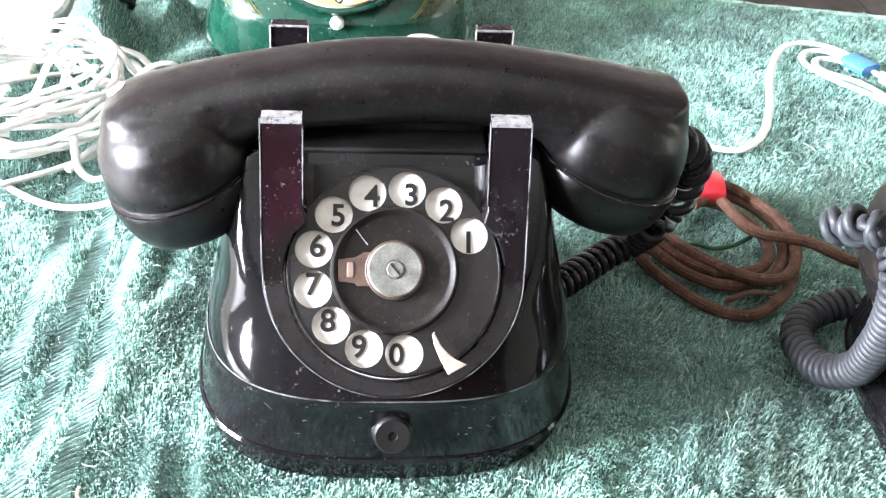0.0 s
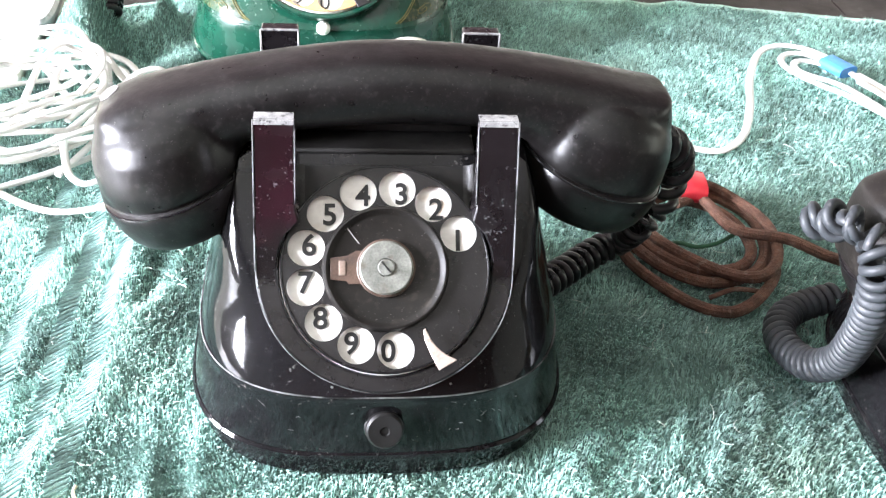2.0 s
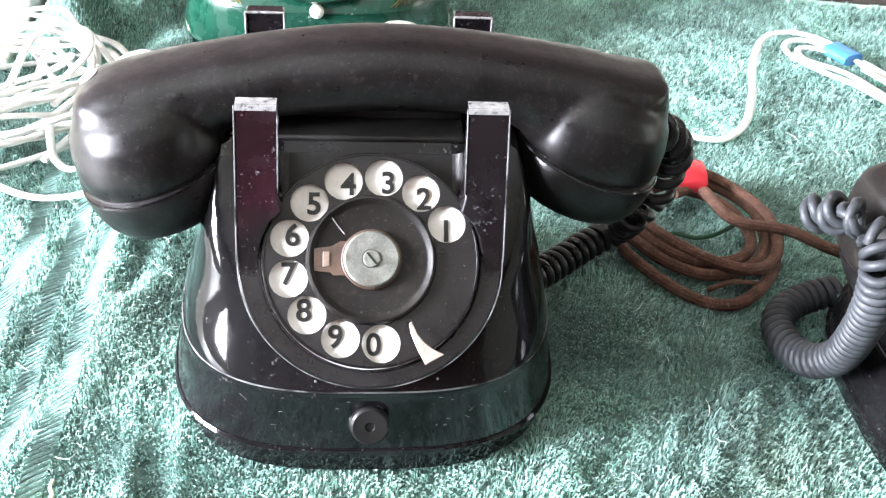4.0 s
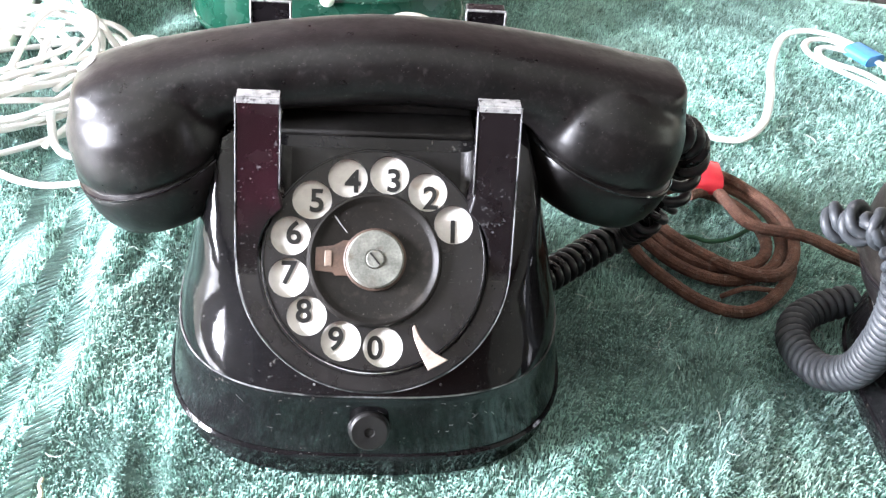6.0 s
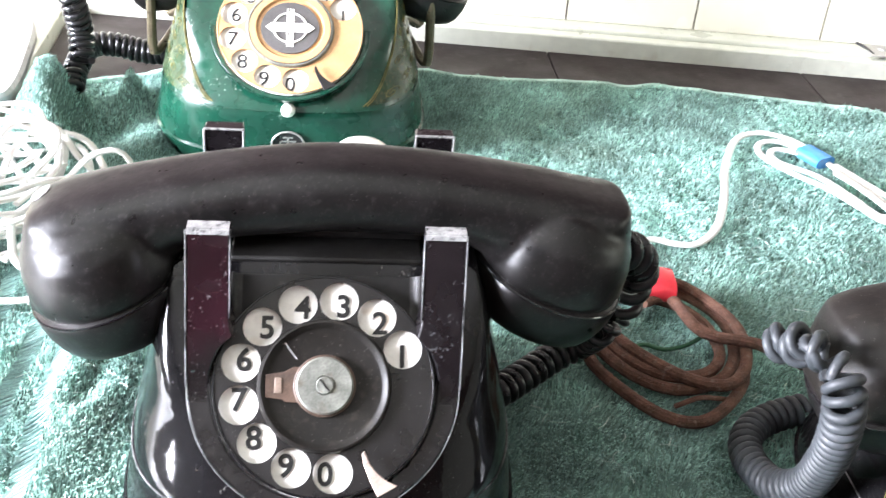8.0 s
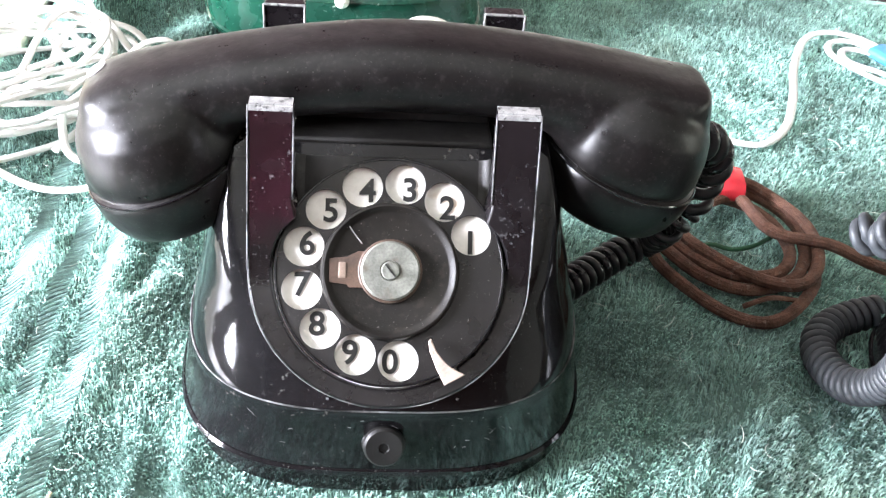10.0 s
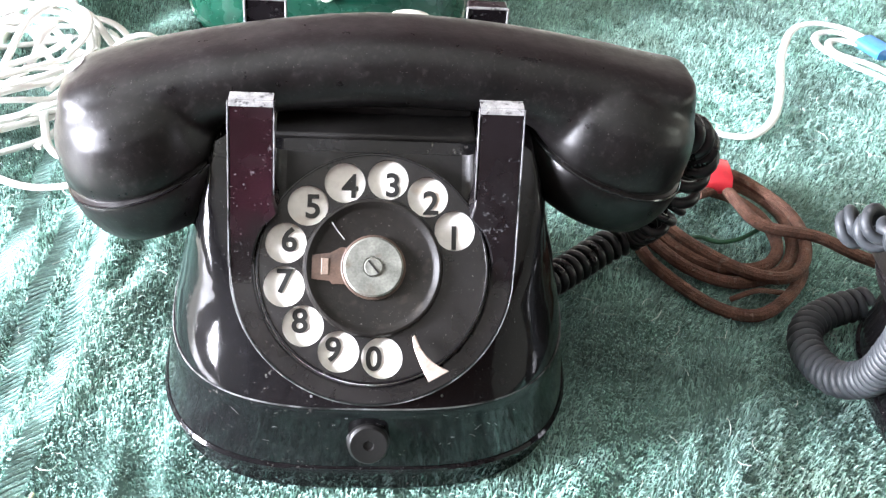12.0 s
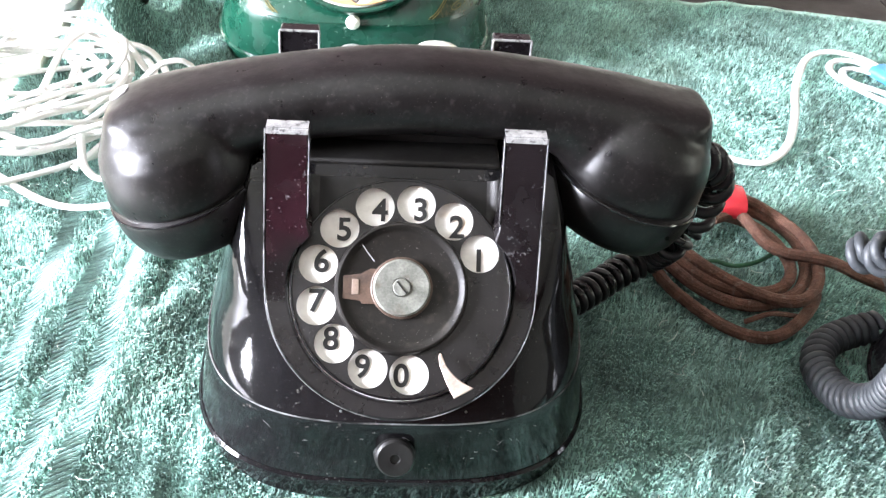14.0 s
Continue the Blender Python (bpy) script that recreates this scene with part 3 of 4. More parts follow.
def handset(label, m, body_mat):
    """A handset with its middle over the origin."""
    hs = thing("telephone_handset", label, "telephone handset", m)
    worn = SHORT + [(0, 0)] * (len(HAND) - len(SHORT))
    ctrl = [(Vector((k[0] - o[0], 0, o[1] - k[1])), Vector((-i[0], 0, i[1])), w) for (o, i, w), k in zip(HAND, worn)] + [(Vector((o[0], 0, o[1])), Vector((i[0], 0, i[1])), w) for o, i, w in HAND[-2::-1]]
    outer = [c[0] for c in ctrl]
    inner = [c[1] for c in ctrl]
    width = [Vector((c[2], 0, 0)) for c in ctrl]

    def dense(p):
        p = [2 * p[0] - p[1]] + p + [2 * p[-1] - p[-2]]
        out = []
        for i in range(1, len(p) - 2):
            a, b, c, d = p[i - 1:i + 3]
            for j in range(6):
                t = j / 6
                out.append(0.5 * (2 * b + (c - a) * t + (2 * a - 5 * b + 4 * c - d) * t * t + (3 * b - a - 3 * c + d) * t ** 3))
        return out + [p[-2]]

    rings = []
    for o, i, w in zip(dense(outer), dense(inner), dense(width)):
        mid, up = (o + i) / 2, (o - i) / 2
        ring = []
        for k in range(56):
            t = 6.283185 * k / 56
            c, s = math.cos(t), math.sin(t)
            e = 0.45 if c > 0 and s > 0 else 0.78
            ring.append(mid + up * math.copysign(abs(c) ** e, c) + Vector((0, w.x * math.copysign(abs(s) ** e, s), 0)))
        rings.append(ring)
    shape = loft(rings)
    for sx in (-1, 1):
        o, i, w = HAND[0]
        mid = Vector((sx * (o[0] + i[0]) / 2 + (.0058 if sx < 0 else 0), 0, (o[1] + i[1]) / 2))
        m2 = Matrix.Translation(mid) @ pose(0, 0, 0, 0, sx * math.degrees(math.atan2(i[1] - o[1], o[0] - i[0])), 0) @ pose(0, 0, 0, 180) @ Matrix.Translation((-sx * .0022, 0, 0)) @ Matrix.Diagonal((.90, 1, 1, 1))
        bell = lathe([(.0001, .0010), (.0312, .0010), (.0320, -.0015), (.0322, -.0060), (.0314, -.0120), (.0294, -.0180), (.0254, -.0234), (.0194, -.0275), (.0109, -.0300), (.0001, -.0307)], 64)
        bmesh.ops.transform(bell, matrix=m2, verts=bell.verts)
        extra = bpy.data.meshes.new("bell")
        bell.to_mesh(extra)
        bell.free()
        shape.from_mesh(extra)
        bpy.data.meshes.remove(extra)
    handle = part("handle", shape, body_mat, hs, sharp=180)
    fuse = handle.modifiers.new("fuse", "REMESH")
    fuse.mode, fuse.voxel_size, fuse.use_smooth_shade = "VOXEL", .0010, True
    ease = handle.modifiers.new("ease", "SMOOTH")
    ease.factor, ease.iterations = .5, 15
    for sx in (-1, 1):
        o, i, w = HAND[0]
        mid = Vector((sx * (o[0] + i[0]) / 2 + (.0058 if sx < 0 else 0), 0, (o[1] + i[1]) / 2))
        ang = math.degrees(math.atan2(i[1] - o[1], o[0] - i[0]))
        m2 = Matrix.Translation(mid) @ pose(0, 0, 0, 0, sx * ang, 0) @ pose(0, 0, 0, 180)
        cap = part("earpiece_cap" if sx < 0 else "mouthpiece_cap", lathe([(.0305, -.001), (.0312, .0004), (.0326, .0010), (.0330, .0020), (.0330, .0040), (.0325, .0090), (.0308, .0145), (.0285, .0182), (.0262, .0196), (.020, .0190), (.0001, .0182)], 72), M_BAKE, hs, m=m2 @ SQUEEZE[sx])
        part("seam_ring", tube([m2 @ SQUEEZE[sx] @ Vector((.0326 * math.cos(6.283185 * k / 72), .0326 * math.sin(6.283185 * k / 72), .0012)) for k in range(73)], .0005, 6), M_BLACK, cap)
    return hs


# ---------- room ----------
def wall_piece(name, x0, x1, y0, y1, z0, z1, m, label, category="wall"):
    return tagged(part(name, block(x0, x1, y0, y1, z0, z1), m, sharp=20), label, category, kind="structure")


wall_piece("floor", -2.2, 2.0, -2.1, 1.0, -0.95, -0.90, M_FLOOR, "brown wooden floor of the room", "floor")
wall_piece("ceiling", -2.2, 2.0, -2.1, 1.0, 1.60, 1.66, M_CEIL, "plain white ceiling of the room", "ceiling")
wall_north = wall_piece("wall_north", -2.2, 2.0, 0.0, 0.12, -0.90, 1.60, M_GROUT, "tiled kitchen wall with stained grout")
wall_north.matrix_world = pose(.25, .5520, 0, 0, 0, -5.5) @ pose(-.25, 0, 0)
we = thing("wall_east", "painted wall with a small window", "wall", kind="structure")
EAST = (1.90, -0.08, 0.30, 0.20, 0.68)
for a in ((-2.0, EAST[1], -.9, 1.6), (EAST[2], .60, -.9, 1.6), (EAST[1], EAST[2], -.9, EAST[3]), (EAST[1], EAST[2], EAST[4], 1.6)):
    part("wall_part", block(EAST[0], EAST[0] + .1, *a), M_WALL, we)
ef = thing("window_2", "small white painted window frame", "window", kind="structure")
for a in ((-.08, -.05, .20, .68), (.27, .30, .20, .68), (-.05, .27, .20, .23), (-.05, .27, .65, .68), (-.05, .27, .43, .45)):
    part("window_bar", block(1.92, 1.95, *a), M_FRAME, ef)
x, y0, y1, z0, z1 = WIN
wl = thing("wall_west", "painted wall with a bright window", "wall", kind="structure")
for a in ((-2.0, y0, -.9, 1.6), (y1, .90, -.9, 1.6), (y0, y1, -.9, z0), (y0, y1, z1, 1.6)):
    part("wall_part", block(x - .12, x, a[0], a[1], a[2], a[3]), M_WALL, wl)
# unseen wall that closes the room, kept dark so the prongs reflect little
wall_piece("wall_south", -2.2, 2.0, -2.1, -2.0, -0.90, 1.60, M_DIM, "unseen closing wall, dark maroon to dim reflections")
wf = thing("window_1", "white painted window frame with bars", "window", kind="structure")
for a in ((y0, y0 + .05, z0, z1), (y1 - .05, y1, z0, z1), (-.305, -.215, z0, z1), (y0, y1, z0, z0 + .05), (y0, y1, z1 - .05, z1), (y0, y1, .46, .53)):
    part("window_bar", block(x - .05, x - .01, *a), M_FRAME, wf)

# ---------- ways of the cords ----------
BROWN_a = [(0.1581, 0.158, 0.012), (0.1758, 0.168, 0.013), (0.1921, 0.157, 0.01), (0.2013, 0.1337, 0.01), (0.1965, 0.1045, 0.012), (0.1839, 0.0875, 0.012), (0.1693, 0.0911, 0.01), (0.1528, 0.1046, 0.01), (0.1393, 0.1234, 0.01), (0.1347, 0.1418, 0.01), (0.145, 0.1582, 0.012), (0.1593, 0.163, 0.012)]
BROWN_b = [(0.1579, 0.1506, 0.012), (0.1721, 0.1554, 0.012), (0.1777, 0.1287, 0.014), (0.1846, 0.1192, 0.015), (0.2031, 0.1122, 0.016), (0.2206, 0.104, 0.012), (0.2354, 0.0977, 0.01)]
BROWN_c = [(0.1634, 0.1597, 0.009), (0.1762, 0.1522, 0.009), (0.1867, 0.1367, 0.008), (0.1872, 0.1141, 0.008), (0.1766, 0.1007, 0.007), (0.1573, 0.0991, 0.007), (0.1418, 0.1133, 0.006), (0.1313, 0.1297, 0.007)]
BROWN_d = [(0.1666, 0.1662, 0.008), (0.1844, 0.1649, 0.007), (0.1979, 0.1439, 0.006), (0.1953, 0.1165, 0.006), (0.1833, 0.0988, 0.005), (0.1609, 0.0913, 0.005), (0.1417, 0.1007, 0.006), (0.1286, 0.1222, 0.006)]
BROWN_e = [(0.1987, 0.1221, 0.005), (0.1962, 0.1018, 0.004), (0.1825, 0.082, 0.004), (0.1659, 0.0702, 0.004), (0.1502, 0.0745, 0.004), (0.1359, 0.0911, 0.004), (0.1254, 0.1119, 0.004), (0.1251, 0.1325, 0.005), (0.1363, 0.1544, 0.006), (0.1592, 0.1662, 0.008)]
BROWN_f = [(0.1842, 0.087, 0.003), (0.1699, 0.0823, 0.008), (0.1627, 0.0798, 0.008), (0.157, 0.0807, 0.004)]
BROWN = (BROWN_a, BROWN_b, BROWN_c, BROWN_d, BROWN_e, BROWN_f)
WHITE_R = [(0.1576, 0.1848, 0.006), (0.1688, 0.2096, 0.006), (0.1807, 0.2229, 0.005), (0.1949, 0.2203, 0.004), (0.2076, 0.2215, 0.004), (0.2242, 0.2398, 0.004), (0.2385, 0.2727, 0.004), (0.2527, 0.3162, 0.004), (0.2703, 0.3529, 0.005), (0.2874, 0.364, 0.006), (0.3031, 0.3581, 0.007), (0.3138, 0.3413, 0.008), (0.3232, 0.3114, 0.008), (0.3348, 0.2859, 0.007), (0.3421, 0.2598, 0.006), (0.35, 0.2551, 0.006)]
LOOPS_R_a = [(0.3125, 0.3351, 0.007), (0.301, 0.3516, 0.006), (0.2872, 0.3508, 0.005), (0.2818, 0.3343, 0.005), (0.2937, 0.313, 0.004), (0.3117, 0.291, 0.004), (0.3239, 0.2665, 0.004), (0.3309, 0.2501, 0.005), (0.3424, 0.2564, 0.006), (0.3355, 0.2787, 0.007), (0.321, 0.3064, 0.009)]
LOOPS_R_b = [(0.3088, 0.3264, 0.009), (0.298, 0.338, 0.007), (0.2884, 0.3346, 0.007), (0.289, 0.3223, 0.006), (0.3089, 0.3043, 0.006), (0.3209, 0.2782, 0.006), (0.3292, 0.255, 0.006), (0.3374, 0.258, 0.007), (0.3291, 0.2822, 0.009), (0.3188, 0.3015, 0.01)]
LOOPS_R_c = [(0.324, 0.3141, 0.009), (0.3346, 0.295, 0.008), (0.345, 0.2753, 0.007), (0.3575, 0.2465, 0.006)]
LOOPS_R = (LOOPS_R_a, LOOPS_R_b, LOOPS_R_c)
BLUE = [(0.3102, 0.3344, 0.009), (0.3226, 0.3087, 0.009)]
RED = [(0.1599, 0.1645, 0.012), (0.1676, 0.165, 0.013), (0.1753, 0.1644, 0.012)]
GREYC = [(0.165, -0.023, 0.106), (0.166, -0.028, 0.099), (0.17, -0.025, 0.083), (0.176, -0.014, 0.06), (0.181, 0.002, 0.033), (0.178, 0.017, 0.018), (0.176, 0.036, 0.012), (0.178, 0.049, 0.011), (0.185, 0.059, 0.011), (0.196, 0.065, 0.012), (0.21, 0.068, 0.014)]
GREYL = [(0.164, -0.014, 0.108), (0.158, -0.013, 0.106), (0.157, -0.004, 0.102), (0.153, 0.004, 0.097), (0.156, 0.002, 0.101), (0.159, -0.011, 0.108), (0.165, -0.023, 0.106)]
BLACKC = [(0.1114, 0.07, 0.0938), (0.1237, 0.082, 0.0838), (0.1315, 0.092, 0.0702), (0.1316, 0.098, 0.0554), (0.1293, 0.1, 0.0426), (0.1222, 0.098, 0.0334), (0.1185, 0.1114, 0.016), (0.1055, 0.1064, 0.012), (0.0879, 0.0906, 0.012), (0.0762, 0.0786, 0.014), (0.0665, 0.0694, 0.016)]
STRAND_L_a = [(-0.2042, 0.1843, 0.006), (-0.1841, 0.1691, 0.004), (-0.1677, 0.1575, 0.004), (-0.1532, 0.1528, 0.004), (-0.1383, 0.1536, 0.005), (-0.1235, 0.1564, 0.008)]
STRAND_L_b = [(-0.1577, 0.1989, 0.02), (-0.1567, 0.1925, 0.012), (-0.1532, 0.1824, 0.008), (-0.1452, 0.176, 0.006), (-0.1362, 0.1807, 0.006)]
STRAND_L_c = [(-0.146, 0.238, 0.016), (-0.137, 0.242, 0.024), (-0.13, 0.245, 0.031), (-0.123, 0.25, 0.034), (-0.114, 0.253, 0.034), (-0.108, 0.254, 0.028), (-0.105, 0.25, 0.018)]
STRAND_L_d = [(-0.1808, 0.2194, 0.03), (-0.1782, 0.2638, 0.035), (-0.1671, 0.2855, 0.035), (-0.1516, 0.2836, 0.03), (-0.1396, 0.2719, 0.02), (-0.1323, 0.2704, 0.012)]
STRAND_L_e = [(-0.2086, 0.1869, 0.016), (-0.1736, 0.1833, 0.022), (-0.1548, 0.1883, 0.026), (-0.1375, 0.2008, 0.026), (-0.1123, 0.2221, 0.02)]
STRAND_L_f = [(-0.2117, 0.2213, 0.02), (-0.182, 0.2007, 0.03), (-0.1596, 0.2032, 0.034), (-0.1441, 0.2242, 0.03), (-0.1281, 0.2478, 0.02)]
STRAND_L_g = [(-0.2302, 0.2893, 0.02), (-0.2031, 0.2882, 0.03), (-0.1766, 0.2848, 0.034), (-0.1596, 0.2756, 0.03), (-0.1418, 0.251, 0.025)]
STRAND_L_h = [(-0.2094, 0.2155, 0.008), (-0.1833, 0.2033, 0.008), (-0.1651, 0.2004, 0.01), (-0.1495, 0.2105, 0.012)]
STRAND_L = (STRAND_L_a, STRAND_L_b, STRAND_L_c, STRAND_L_d, STRAND_L_e, STRAND_L_f, STRAND_L_g, STRAND_L_h)
GREENC = [(-0.0973, 0.3999, 0.032), (-0.1186, 0.4018, 0.03), (-0.1397, 0.4025, 0.034), (-0.1548, 0.398, 0.034), (-0.1592, 0.3731, 0.03), (-0.1598, 0.3571, 0.022)]
GREENC2 = [(-0.1525, 0.3592, 0.04), (-0.1531, 0.3673, 0.055), (-0.1543, 0.3619, 0.075), (-0.1583, 0.359, 0.1)]
# ---------- hob, trim and tiled wall ----------
# hob tops, side by side, under the towel
for i, (xa, xb) in enumerate(((-.2035, -.0314), (-.0306, .1711), (.1719, .3741), (.3749, .90))):
    tagged(part("hob_panel", block(xa, xb, -.30, .575, -.03, -.006), M_DARK, bevel=.001), "dark brown-black panel of the worktop", "worktop panel", "worktop panels")
wall_piece("counter", -.62, 1.85, -.32, .58, -.90, -.030, M_CREAM, "cream enamelled counter under the worktop", "counter")
trim = thing("cream_edge_trim", "cream enamel edge trim with dirty joints", "edge trim", kind="structure")
TR = pose(.25, .5165, 0, 0, 0, -6)
part("front_strip", block(-.55, .75, 0, .012, -.028, .0085), M_CREAM, trim, m=TR, bevel=.0015)
part("step", block(-.55, .75, .012, .050, -.028, .0115), M_CREAM, trim, m=TR, bevel=.0015)
part("side_strip", block(-.226, -.2045, .30, .560, -.028, .006), M_CREAM, trim, bevel=.0015)
# a steel hinge on the trim
hinge = thing("hinge_plate", "small steel hinge plate screwed on the trim", "hinge", TR @ pose(.178, .0165, .0115))
part("plate", block(0, .045, -.013, .012, 0, .0012), M_SILVER, hinge, bevel=.0004)
part("screw", lathe([(.004, .001), (.0036, .0022), (.0001, .0025)], 16), M_SILVER, hinge, m=pose(.014, .002, 0))
part("slot", tube(curve_points([(-.004, .014, .0008), (0, .004, .001), (.003, -.010, .0008)], .002), .0011, 6), M_INK, hinge)
part("block", block(.026, .046, -.010, .008, .001, .006), M_INK, hinge, bevel=.001)

# ---------- telephones ----------
telephone("black enamelled rotary telephone with worn cradle prongs", pose(0, 0, 0), M_BLACK, M_PANEL, M_WHEEL, M_STOP)
main_hs = handset("dusty black bakelite handset resting on the cradle", pose(.002, .0515, 0, 0, -1.25, 2.2), M_BAKE)
chip = part("chip", lathe([(.0042, -.0012), (.0040, .0002), (.0022, .0007), (.0001, .0008)], 9), M_GREYP, main_hs, "rough grey chip at the end", m=pose(-.0992, .0073, .1218, 0, -30, 0))
telephone("green enamelled rotary telephone with gold scrolls", pose(-.0240, .326, 0) @ Matrix.Diagonal((1.135, 1.2, 1.0, 1)), M_GREEN, M_GREEN, M_COPPER, M_INK, decor=True, wire_cradle=True)
handset("black bakelite handset on a wire cradle", pose(-.0240, .391, -.001, 0, 0, 0), M_BAKE)
ASIDE = pose(.261, -.043, 0) @ Matrix.Scale(.90, 4)
telephone("black rotary telephone with gold lines, turned aside", ASIDE, M_BLACK, M_PANEL, M_WHEEL, M_STOP, gold=True)
handset("dusty black handset of the turned telephone", ASIDE @ pose(.0080, .0545, -.0008), M_DUST)


# ---------- cords ----------
black_cord = thing("coiled_cord", "glossy black coiled cord hanging from the handset", "cord")
part("wide_coil", coil(curve_points(BLACKC[:5], .002), .0064, .0026, .0105), M_RUBBER, black_cord, sharp=60)
part("tight_coil", coil(curve_points(BLACKC[4:], .002), .0057, .0020, .0056), M_RUBBER, black_cord, sharp=60)
grey_cord = thing("coiled_cord", "thick grey-black coiled cord looped on the towel", "cord")
part("tight_coil", coil(curve_points(GREYC, .002), .0054, .0019, .0043), M_GREYCORD, grey_cord, sharp=60)
part("loose_turn", coil(curve_points(GREYL, .002), .0046, .0019, .0092), M_GREYCORD, grey_cord, sharp=60)
far_cord = thing("coiled_cord", "black coiled cord sunk in a towel fold", "cord")
part("tight_coil", coil(curve_points(GREENC, .002), .0062, .0020, .0043), M_RUBBER, far_cord, sharp=60)
part("rising_coil", coil(curve_points(GREENC2, .002), .0062, .0020, .0050), M_RUBBER, far_cord, sharp=60)
coilb = thing("fabric_cable_coil", "coiled brown fabric cable bound with red tape", "cable")
for p in BROWN[:-1]:
    part("strand", tube(curve_points(p, .003), .0029, 10), M_BROWN, coilb)
part("strand", tube(curve_points(BROWN[-1], .002), .0012, 8), M_BROWN, coilb)
rp = curve_points(RED, .002)
bm = bmesh.new()
rings = []
for q, (t, a, b) in zip(rp, frames(rp)):
    rings.append([q + a * (.0122 * math.copysign(abs(math.cos(w)) ** .7, math.cos(w))) + b * (.0058 * math.copysign(abs(math.sin(w)) ** .7, math.sin(w)) - .001) for w in [6.283185 * i / 24 for i in range(24)]])
part("tape", loft(rings, bm=bm), M_RED, coilb, "band of red plastic tape")
wr = thing("white_cable", "flat white cable bound with blue tape", "cable")
part("strand", tube(curve_points(WHITE_R, .003), .0025, 10, .55, level=True), M_WHITE, wr)
for p in LOOPS_R:
    part("strand", tube(curve_points(p, .003), .0024, 10, .55, level=True), M_WHITE, wr)
rings = []
rp = curve_points([Vector(BLUE[0]), Vector(BLUE[0]).lerp(Vector(BLUE[1]), .68)], .002)
for q, (t, a, b) in zip(rp, frames(rp)):
    rings.append([q + a * (.0082 * math.copysign(abs(math.cos(w)) ** .7, math.cos(w))) + b * (.0037 * math.copysign(abs(math.sin(w)) ** .7, math.sin(w))) for w in [6.283185 * i / 24 for i in range(24)]])
part("tape", loft(rings), M_BLUE, wr, "band of blue plastic tape")
wl2 = thing("white_cable_bundle", "tangled bundle of white flat cable", "cable")
for p in STRAND_L:
    part("strand", tube(curve_points(p, .003), .0021, 10, .65, level=True), M_WHITE, wl2)
rnd = random.Random(5)
for k in range(14):
    cx, cy, ax, ay, ph, zz = rnd.uniform(-.212, -.188), rnd.uniform(.222, .25), rnd.uniform(.040, .078), rnd.uniform(.030, .075), rnd.uniform(0, 6.28), .006 + .0021 * k
    pts = []
    for i in range(11):
        w = ph + 5.6 * i / 10
        pts.append((cx + ax * math.cos(w) + rnd.uniform(-.006, .006), cy + ay * math.sin(w) + .2 * ax * math.cos(w) + rnd.uniform(-.006, .006), max(.004, zz + .006 * math.sin(2 * w + k))))
    part("strand", tube(curve_points(pts, .003), .0021, 10, .65, level=True), M_WHITE, wl2)


# ---------- towel ----------
def flat(x, y):
    """How far the towel is pressed flat by the telephones, 0 to 1."""
    out = 0.0
    for cx, cy, r in ((0, .045, .085), (-.0235, .38, .10), (.261, -.002, .085)):
        d = math.hypot(x - cx, y - cy)
        out = max(out, min(1, max(0, (r + .02 - d) / .03)))
    return out


CREASES = ((-0.0827, 0.0207, -0.0787, -0.0312, 0.0055, 0.0065),
           (0.1449, 0.0319, 0.1194, -0.027, 0.005, 0.0055),
           (0.1677, 0.0128, 0.1533, -0.026, 0.006, 0.0045),
           (-0.0996, 0.1172, -0.1049, 0.0869, 0.007, 0.005),
           (0.1177, 0.041, 0.0692, -0.0291, 0.01, -0.0035))


def rise(x, y):
    h = .0058 * noise.noise((x * 14, y * 10, 3.0)) + .0022 * noise.noise((x * 38, y * 30, 7.0))
    h += .0022 * math.sin(x * 95 + 6 * noise.noise((x * 6, y * 6, 1))) * min(1, max(0, (-.06 - x) / .05))
    h += .0030 * math.sin((x * .8 + y * .6) * 75 + 4 * noise.noise((x * 8, y * 8, 5))) * noise.noise((x * 7, y * 7, 21)) * min(1, max(0, (x - .02) / .06))
    for xa, ya, xb, yb, wd, dp in CREASES:
        f = max(0, min(1, ((x - xa) * (xb - xa) + (y - ya) * (yb - ya)) / ((xb - xa) ** 2 + (yb - ya) ** 2)))
        d = math.hypot(x - xa - f * (xb - xa), y - ya - f * (yb - ya)) / wd + .5 * noise.noise((x * 60, y * 60, 4))
        h += dp * (.55 * math.exp(-(abs(d) - 1.6) ** 2) - math.exp(-d * d))
    h *= 1 - .9 * flat(x, y)
    for cx, cy, sx, sy, k in ((-.172, .350, .019, .030, .044), (-.112, .312, .016, .036, .012), (-.150, .300, .020, .020, .016), (-.13, .388, .010, .014, .024), (-.153, .338, .010, .012, -.022)):
        h += k * math.exp(-((x - cx) / sx) ** 2 - ((y - cy) / sy) ** 2)
    return max(h - .003, -.0038)


X0, X1, Y0 = -.215, .50, -.17


def back_edge(x):
    return float(np.interp(x, [-.24, -.2, -.155, -.09, .06, .19, .30, .377, .42, .5], [.395, .405, .43, .452, .457, .455, .447, .432, .412, .40]))


def left_edge(y):
    return X0 + .021 * min(1, max(0, (y - .30) / .06))


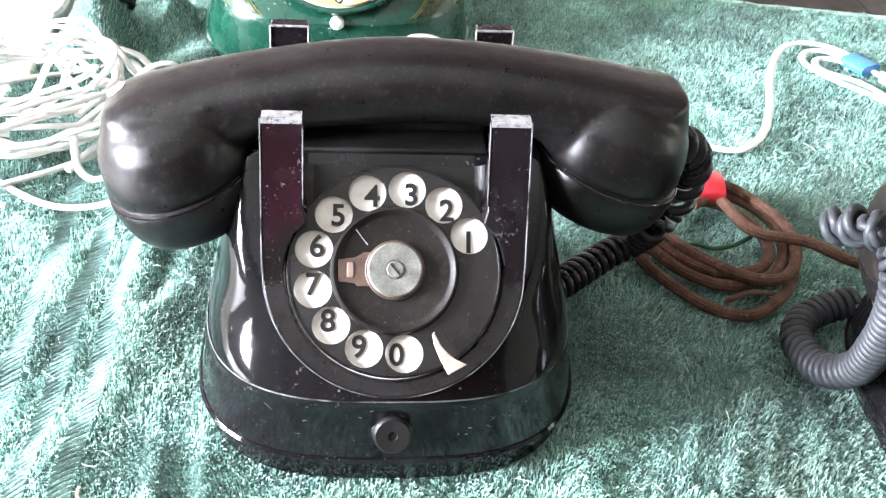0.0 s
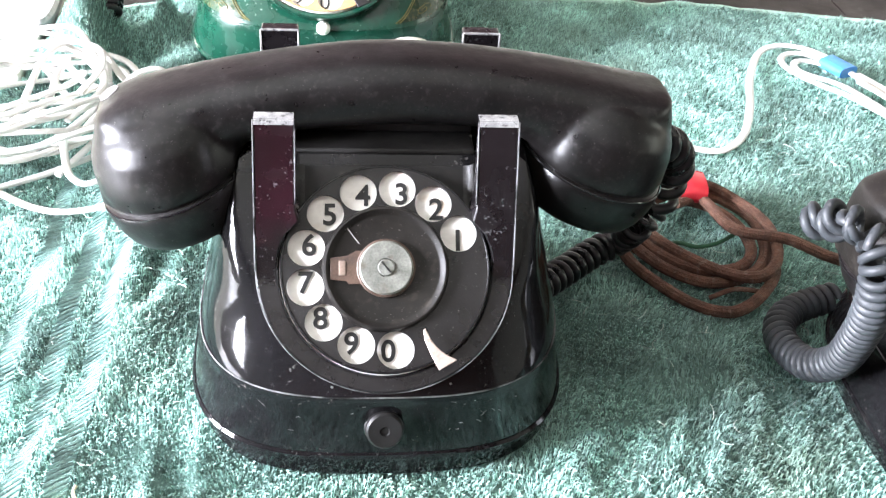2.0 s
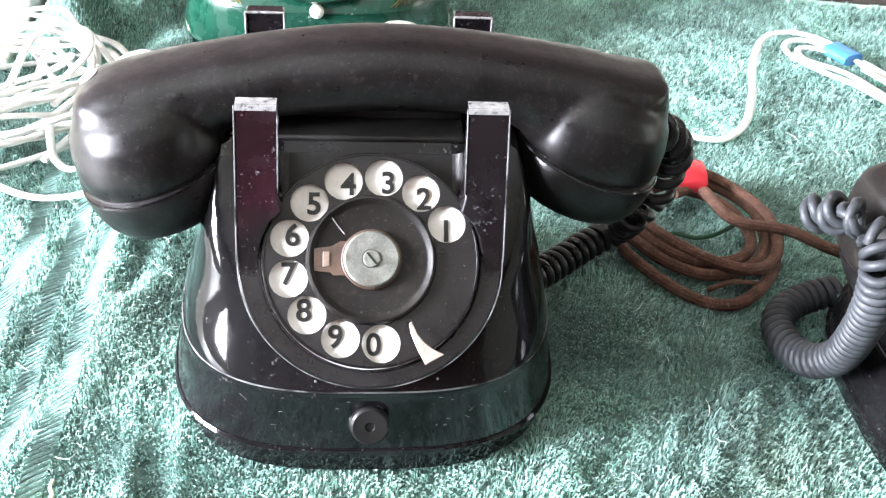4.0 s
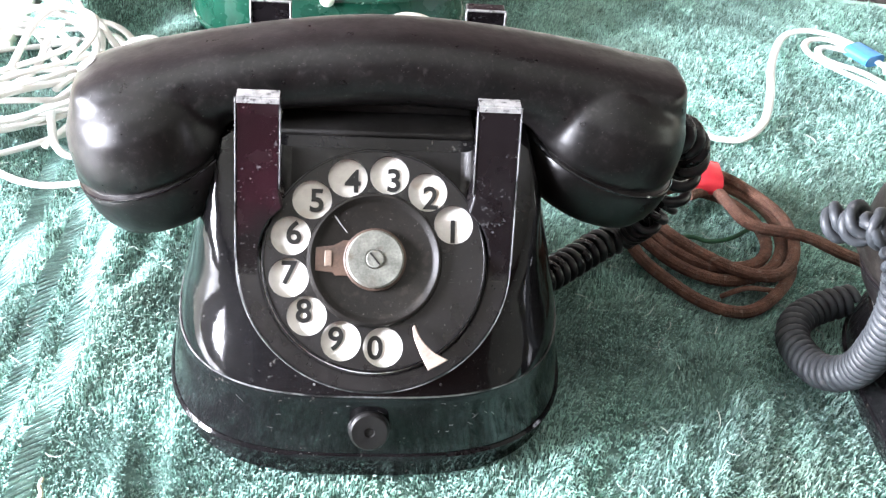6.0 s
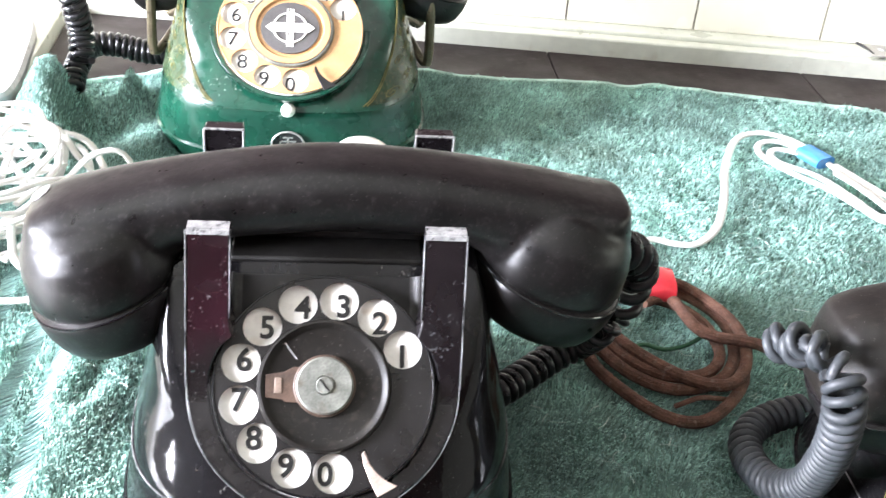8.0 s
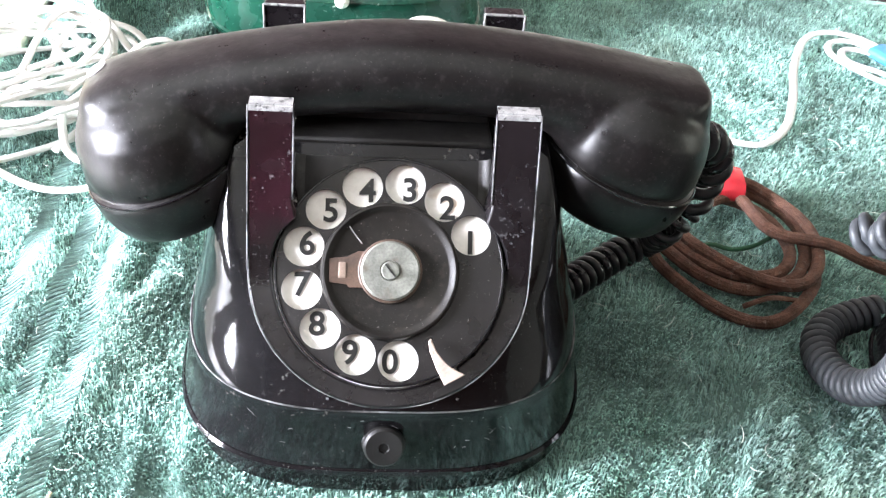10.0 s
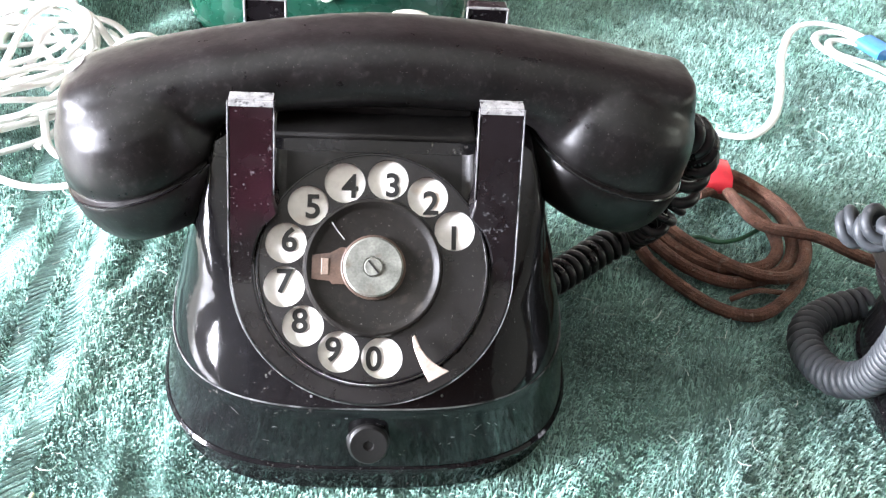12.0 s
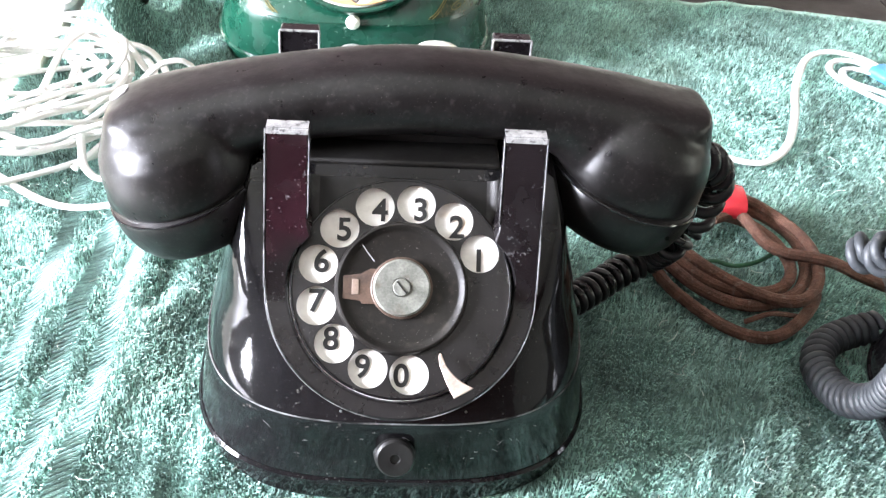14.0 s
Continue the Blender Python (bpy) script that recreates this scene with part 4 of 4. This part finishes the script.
NX, NY = 150, 130
rows = []
for i in range(NX + 1):
    x = X0 + (X1 - X0) * i / NX + .0
    yb = back_edge(x)
    rows.append([Vector((x, Y0 + (yb - Y0) * j / NY, 0)) for j in range(NY + 1)])
for r in rows:
    for v in r:
        v.x += (left_edge(v.y) - X0) * max(0, 1 - (v.x - X0) / .08)
        v.z = rise(v.x, v.y)
bm = bmesh.new()
top = [[bm.verts.new(v) for v in r] for r in rows]
for i in range(NX):
    for j in range(NY):
        bm.faces.new((top[i][j], top[i + 1][j], top[i + 1][j + 1], top[i][j + 1]))
towel = tagged(part("towel", bm, M_WEAVE, sharp=80), "rumpled teal green terry towel with woven bands", "towel")
sol = towel.modifiers.new("thickness", "SOLIDIFY")
sol.thickness, sol.offset = .0022, -1.0

M_HEM = mat("pale_teal_hem", (0.43, 0.60, 0.53), 0.9, var=0.25, scale=60, grain=0.6, grain_scale=900, spec=0.05)
hem_line = [Vector((x, back_edge(x) - .0012, rise(x, back_edge(x)) + .0012)) for x in [-.17 + .006 * k for k in range(106)]]
part("hem", tube(hem_line, .0026, 8, .7, level=True), M_HEM, towel, "pale stitched hem along the edge")
STRIPES = (-.1545, -.1350, -.1190)
BAND = .0043
rng = np.random.default_rng(3)
STEP = .00098
vs, fs = [], []
nx = int((X1 - X0) / STEP)
for i in range(nx):
    for j in range(int((.46 - Y0) / STEP)):
        x, y = X0 + STEP * (i + rng.random()), Y0 + STEP * (j + rng.random())
        if y > back_edge(x) or x < left_edge(y) or (x + .35 * (y + .17) < -.19 and y < -.05) or (x > .36 and y < .15) or x > .44 or y < -.10:
            continue
        if math.hypot((x) / .070, (y - .055) / .076) < 1 or math.hypot((x + .0235) / .078, (y - .385) / .085) < 1 or math.hypot((x - .261) / .062, (y + .002) / .068) < 1:
            continue
        if y < .20 and any(abs(x - s - .001 * math.sin(60 * y)) < BAND * (.85 + .45 * noise.noise((x * 90, y * 90, 31))) for s in STRIPES):
            continue
        gap = noise.noise((x * 330, y * 330, 12)) + .4 * noise.noise((x * 110, y * 110, 15))
        if gap < -.38:
            continue
        z = rise(x, y)
        w = 4.0 * noise.noise((x * 26, y * 26, 9)) + rng.normal(0, .85)
        lean = .0006 + .0013 * rng.random()
        dx, dy = lean * math.cos(w), lean * math.sin(w) - .0004
        hgt = .0017 + .0017 * rng.random() + .0012 * noise.noise((x * 120, y * 120, 2)) + .0019 * gap
        q = rng.random() * 6.28
        ax, ay = .00029 * math.cos(q), .00029 * math.sin(q)
        n = len(vs)
        for f, g in ((0, -.15), (.45, .85), (1.15, .95)):
            vs += [(x + dx * f - ax, y + dy * f - ay, z + hgt * g), (x + dx * f + ax, y + dy * f + ay, z + hgt * g)]
        fs += [(n, n + 1, n + 3, n + 2), (n + 2, n + 3, n + 5, n + 4)]
me = bpy.data.meshes.new("pile")
me.from_pydata(vs, [], fs)
me.materials.append(M_TERRY)
me.polygons.foreach_set("use_smooth", [True] * len(me.polygons))
pile = new("terry_pile", me)
pile.parent = towel
tagged(pile, "short teal terry loops", kind="stuff")
bm = bmesh.new()
for s in STRIPES:
    for k in range(116):
        y = -.12 + .0029 * k
        c = s + .001 * math.sin(60 * y)
        a, b = (c - BAND, y - .0042), (c + BAND, y + .0042)
        loft([[Vector((px, py + d, rise(px, py) + h)) for d, h in ((-.0013, -.0005), (-.0010, .0008), (0, .0011), (.0010, .0008), (.0013, -.0005))] for px, py in (a, ((a[0] + b[0]) / 2, y), b)], bm=bm)
tagged(part("woven_rib", bm, M_RIB, towel), "flat woven diagonal ribs", kind="stuff")

# ---------- wall tiles ----------
# unseen dark sheet, added to keep bright reflections off the handset's top
part("reflection_dimmer", block(-2.1, 1.9, -.005, -.0005, .2180, 1.59), M_DIM, wall_north, "unseen dark sheet over the tiles that dims reflections")
base = part("wall_tile", block(-.0513, .0513, -.007, 0, 0, .1015), M_TILE, wall_north)
base.location = (.3450, .0, .0120)
for i in range(-8, 9):
    for j in range(0, 2):
        if (i, j) != (0, 0):
            o = base.copy()
            o.location = (.3450 + .1042 * i, .0, .0120 + .1030 * j)
            scene.collection.objects.link(o)

# ---------- loose fibres on the towel ----------
bm = bmesh.new()
rnd = random.Random(11)
for k in range(650):
    x, y = rnd.uniform(-.20, .40), rnd.uniform(-.09, .28)
    if math.hypot(x / .075, (y - .05) / .08) < 1 or math.hypot((x + .0235) / .085, (y - .37) / .09) < 1 or math.hypot((x - .261) / .072, (y + .002) / .078) < 1 or y > back_edge(x) - .01:
        continue
    w, bend, ln = rnd.uniform(0, 6.28), rnd.uniform(-260, 260), rnd.uniform(.003, .011)
    p = Vector((x, y, rise(x, y) + .0034))
    path = []
    for i in range(7):
        path.append(p.copy())
        p = p + Vector((math.cos(w), math.sin(w), rnd.uniform(-.25, .3))) * (ln / 6)
        w += bend * ln / 6
    tube(path, rnd.choice((.00010, .00013, .00018)), 4, bm=bm)
tagged(part("loose_fibre", bm, M_FUZZ, towel), "pale loose fibres and lint", kind="stuff")

# ---------- grey handle beside the towel ----------
handle = thing("grey_handle", "grey rounded handle lying on the cream edge", "handle", pose(-.2045, .358, .006, 0, 0, 9))
rings = []
for z, k in ((0, .0), (.003, .0012), (.008, .0014), (.0105, -.0008)):
    ring = []
    for i in range(48):
        t = 6.283185 * i / 48
        c, d = math.cos(t), math.sin(t)
        yy = .070 + (.070 + k) * math.copysign(abs(d) ** .62, d)
        ring.append(((.0085 + .007 * yy / .14 + k) * math.copysign(abs(c) ** .8, c), yy, z))
    rings.append(ring)
part("grip", loft(rings), M_GREYP, handle, "grey plastic grip")

# ---------- small loose things on the towel ----------
tagged(part("thin_wire", tube(curve_points([(0.1405, 0.1167, 0.0040), (0.1528, 0.1265, 0.0040), (0.1624, 0.1228, 0.0040), (0.1741, 0.1259, 0.0040), (0.1852, 0.1339, 0.0040)], .003), .0011, 8), M_WIRE), "thin dark green wire beside the brown cable", "wire")
straw = part("lint_straw", tube(curve_points([(p[0], p[1], rise(p[0], p[1]) + .0030) for p in [(-0.1126, -0.0248, 0.0050), (-0.1130, -0.0281, 0.0050), (-0.1115, -0.0316, 0.0050), (-0.1113, -0.0353, 0.0050)]], .001), .0007, 6), M_LINT)
tagged(straw, "tiny bent straw-coloured scrap on the towel", "lint")
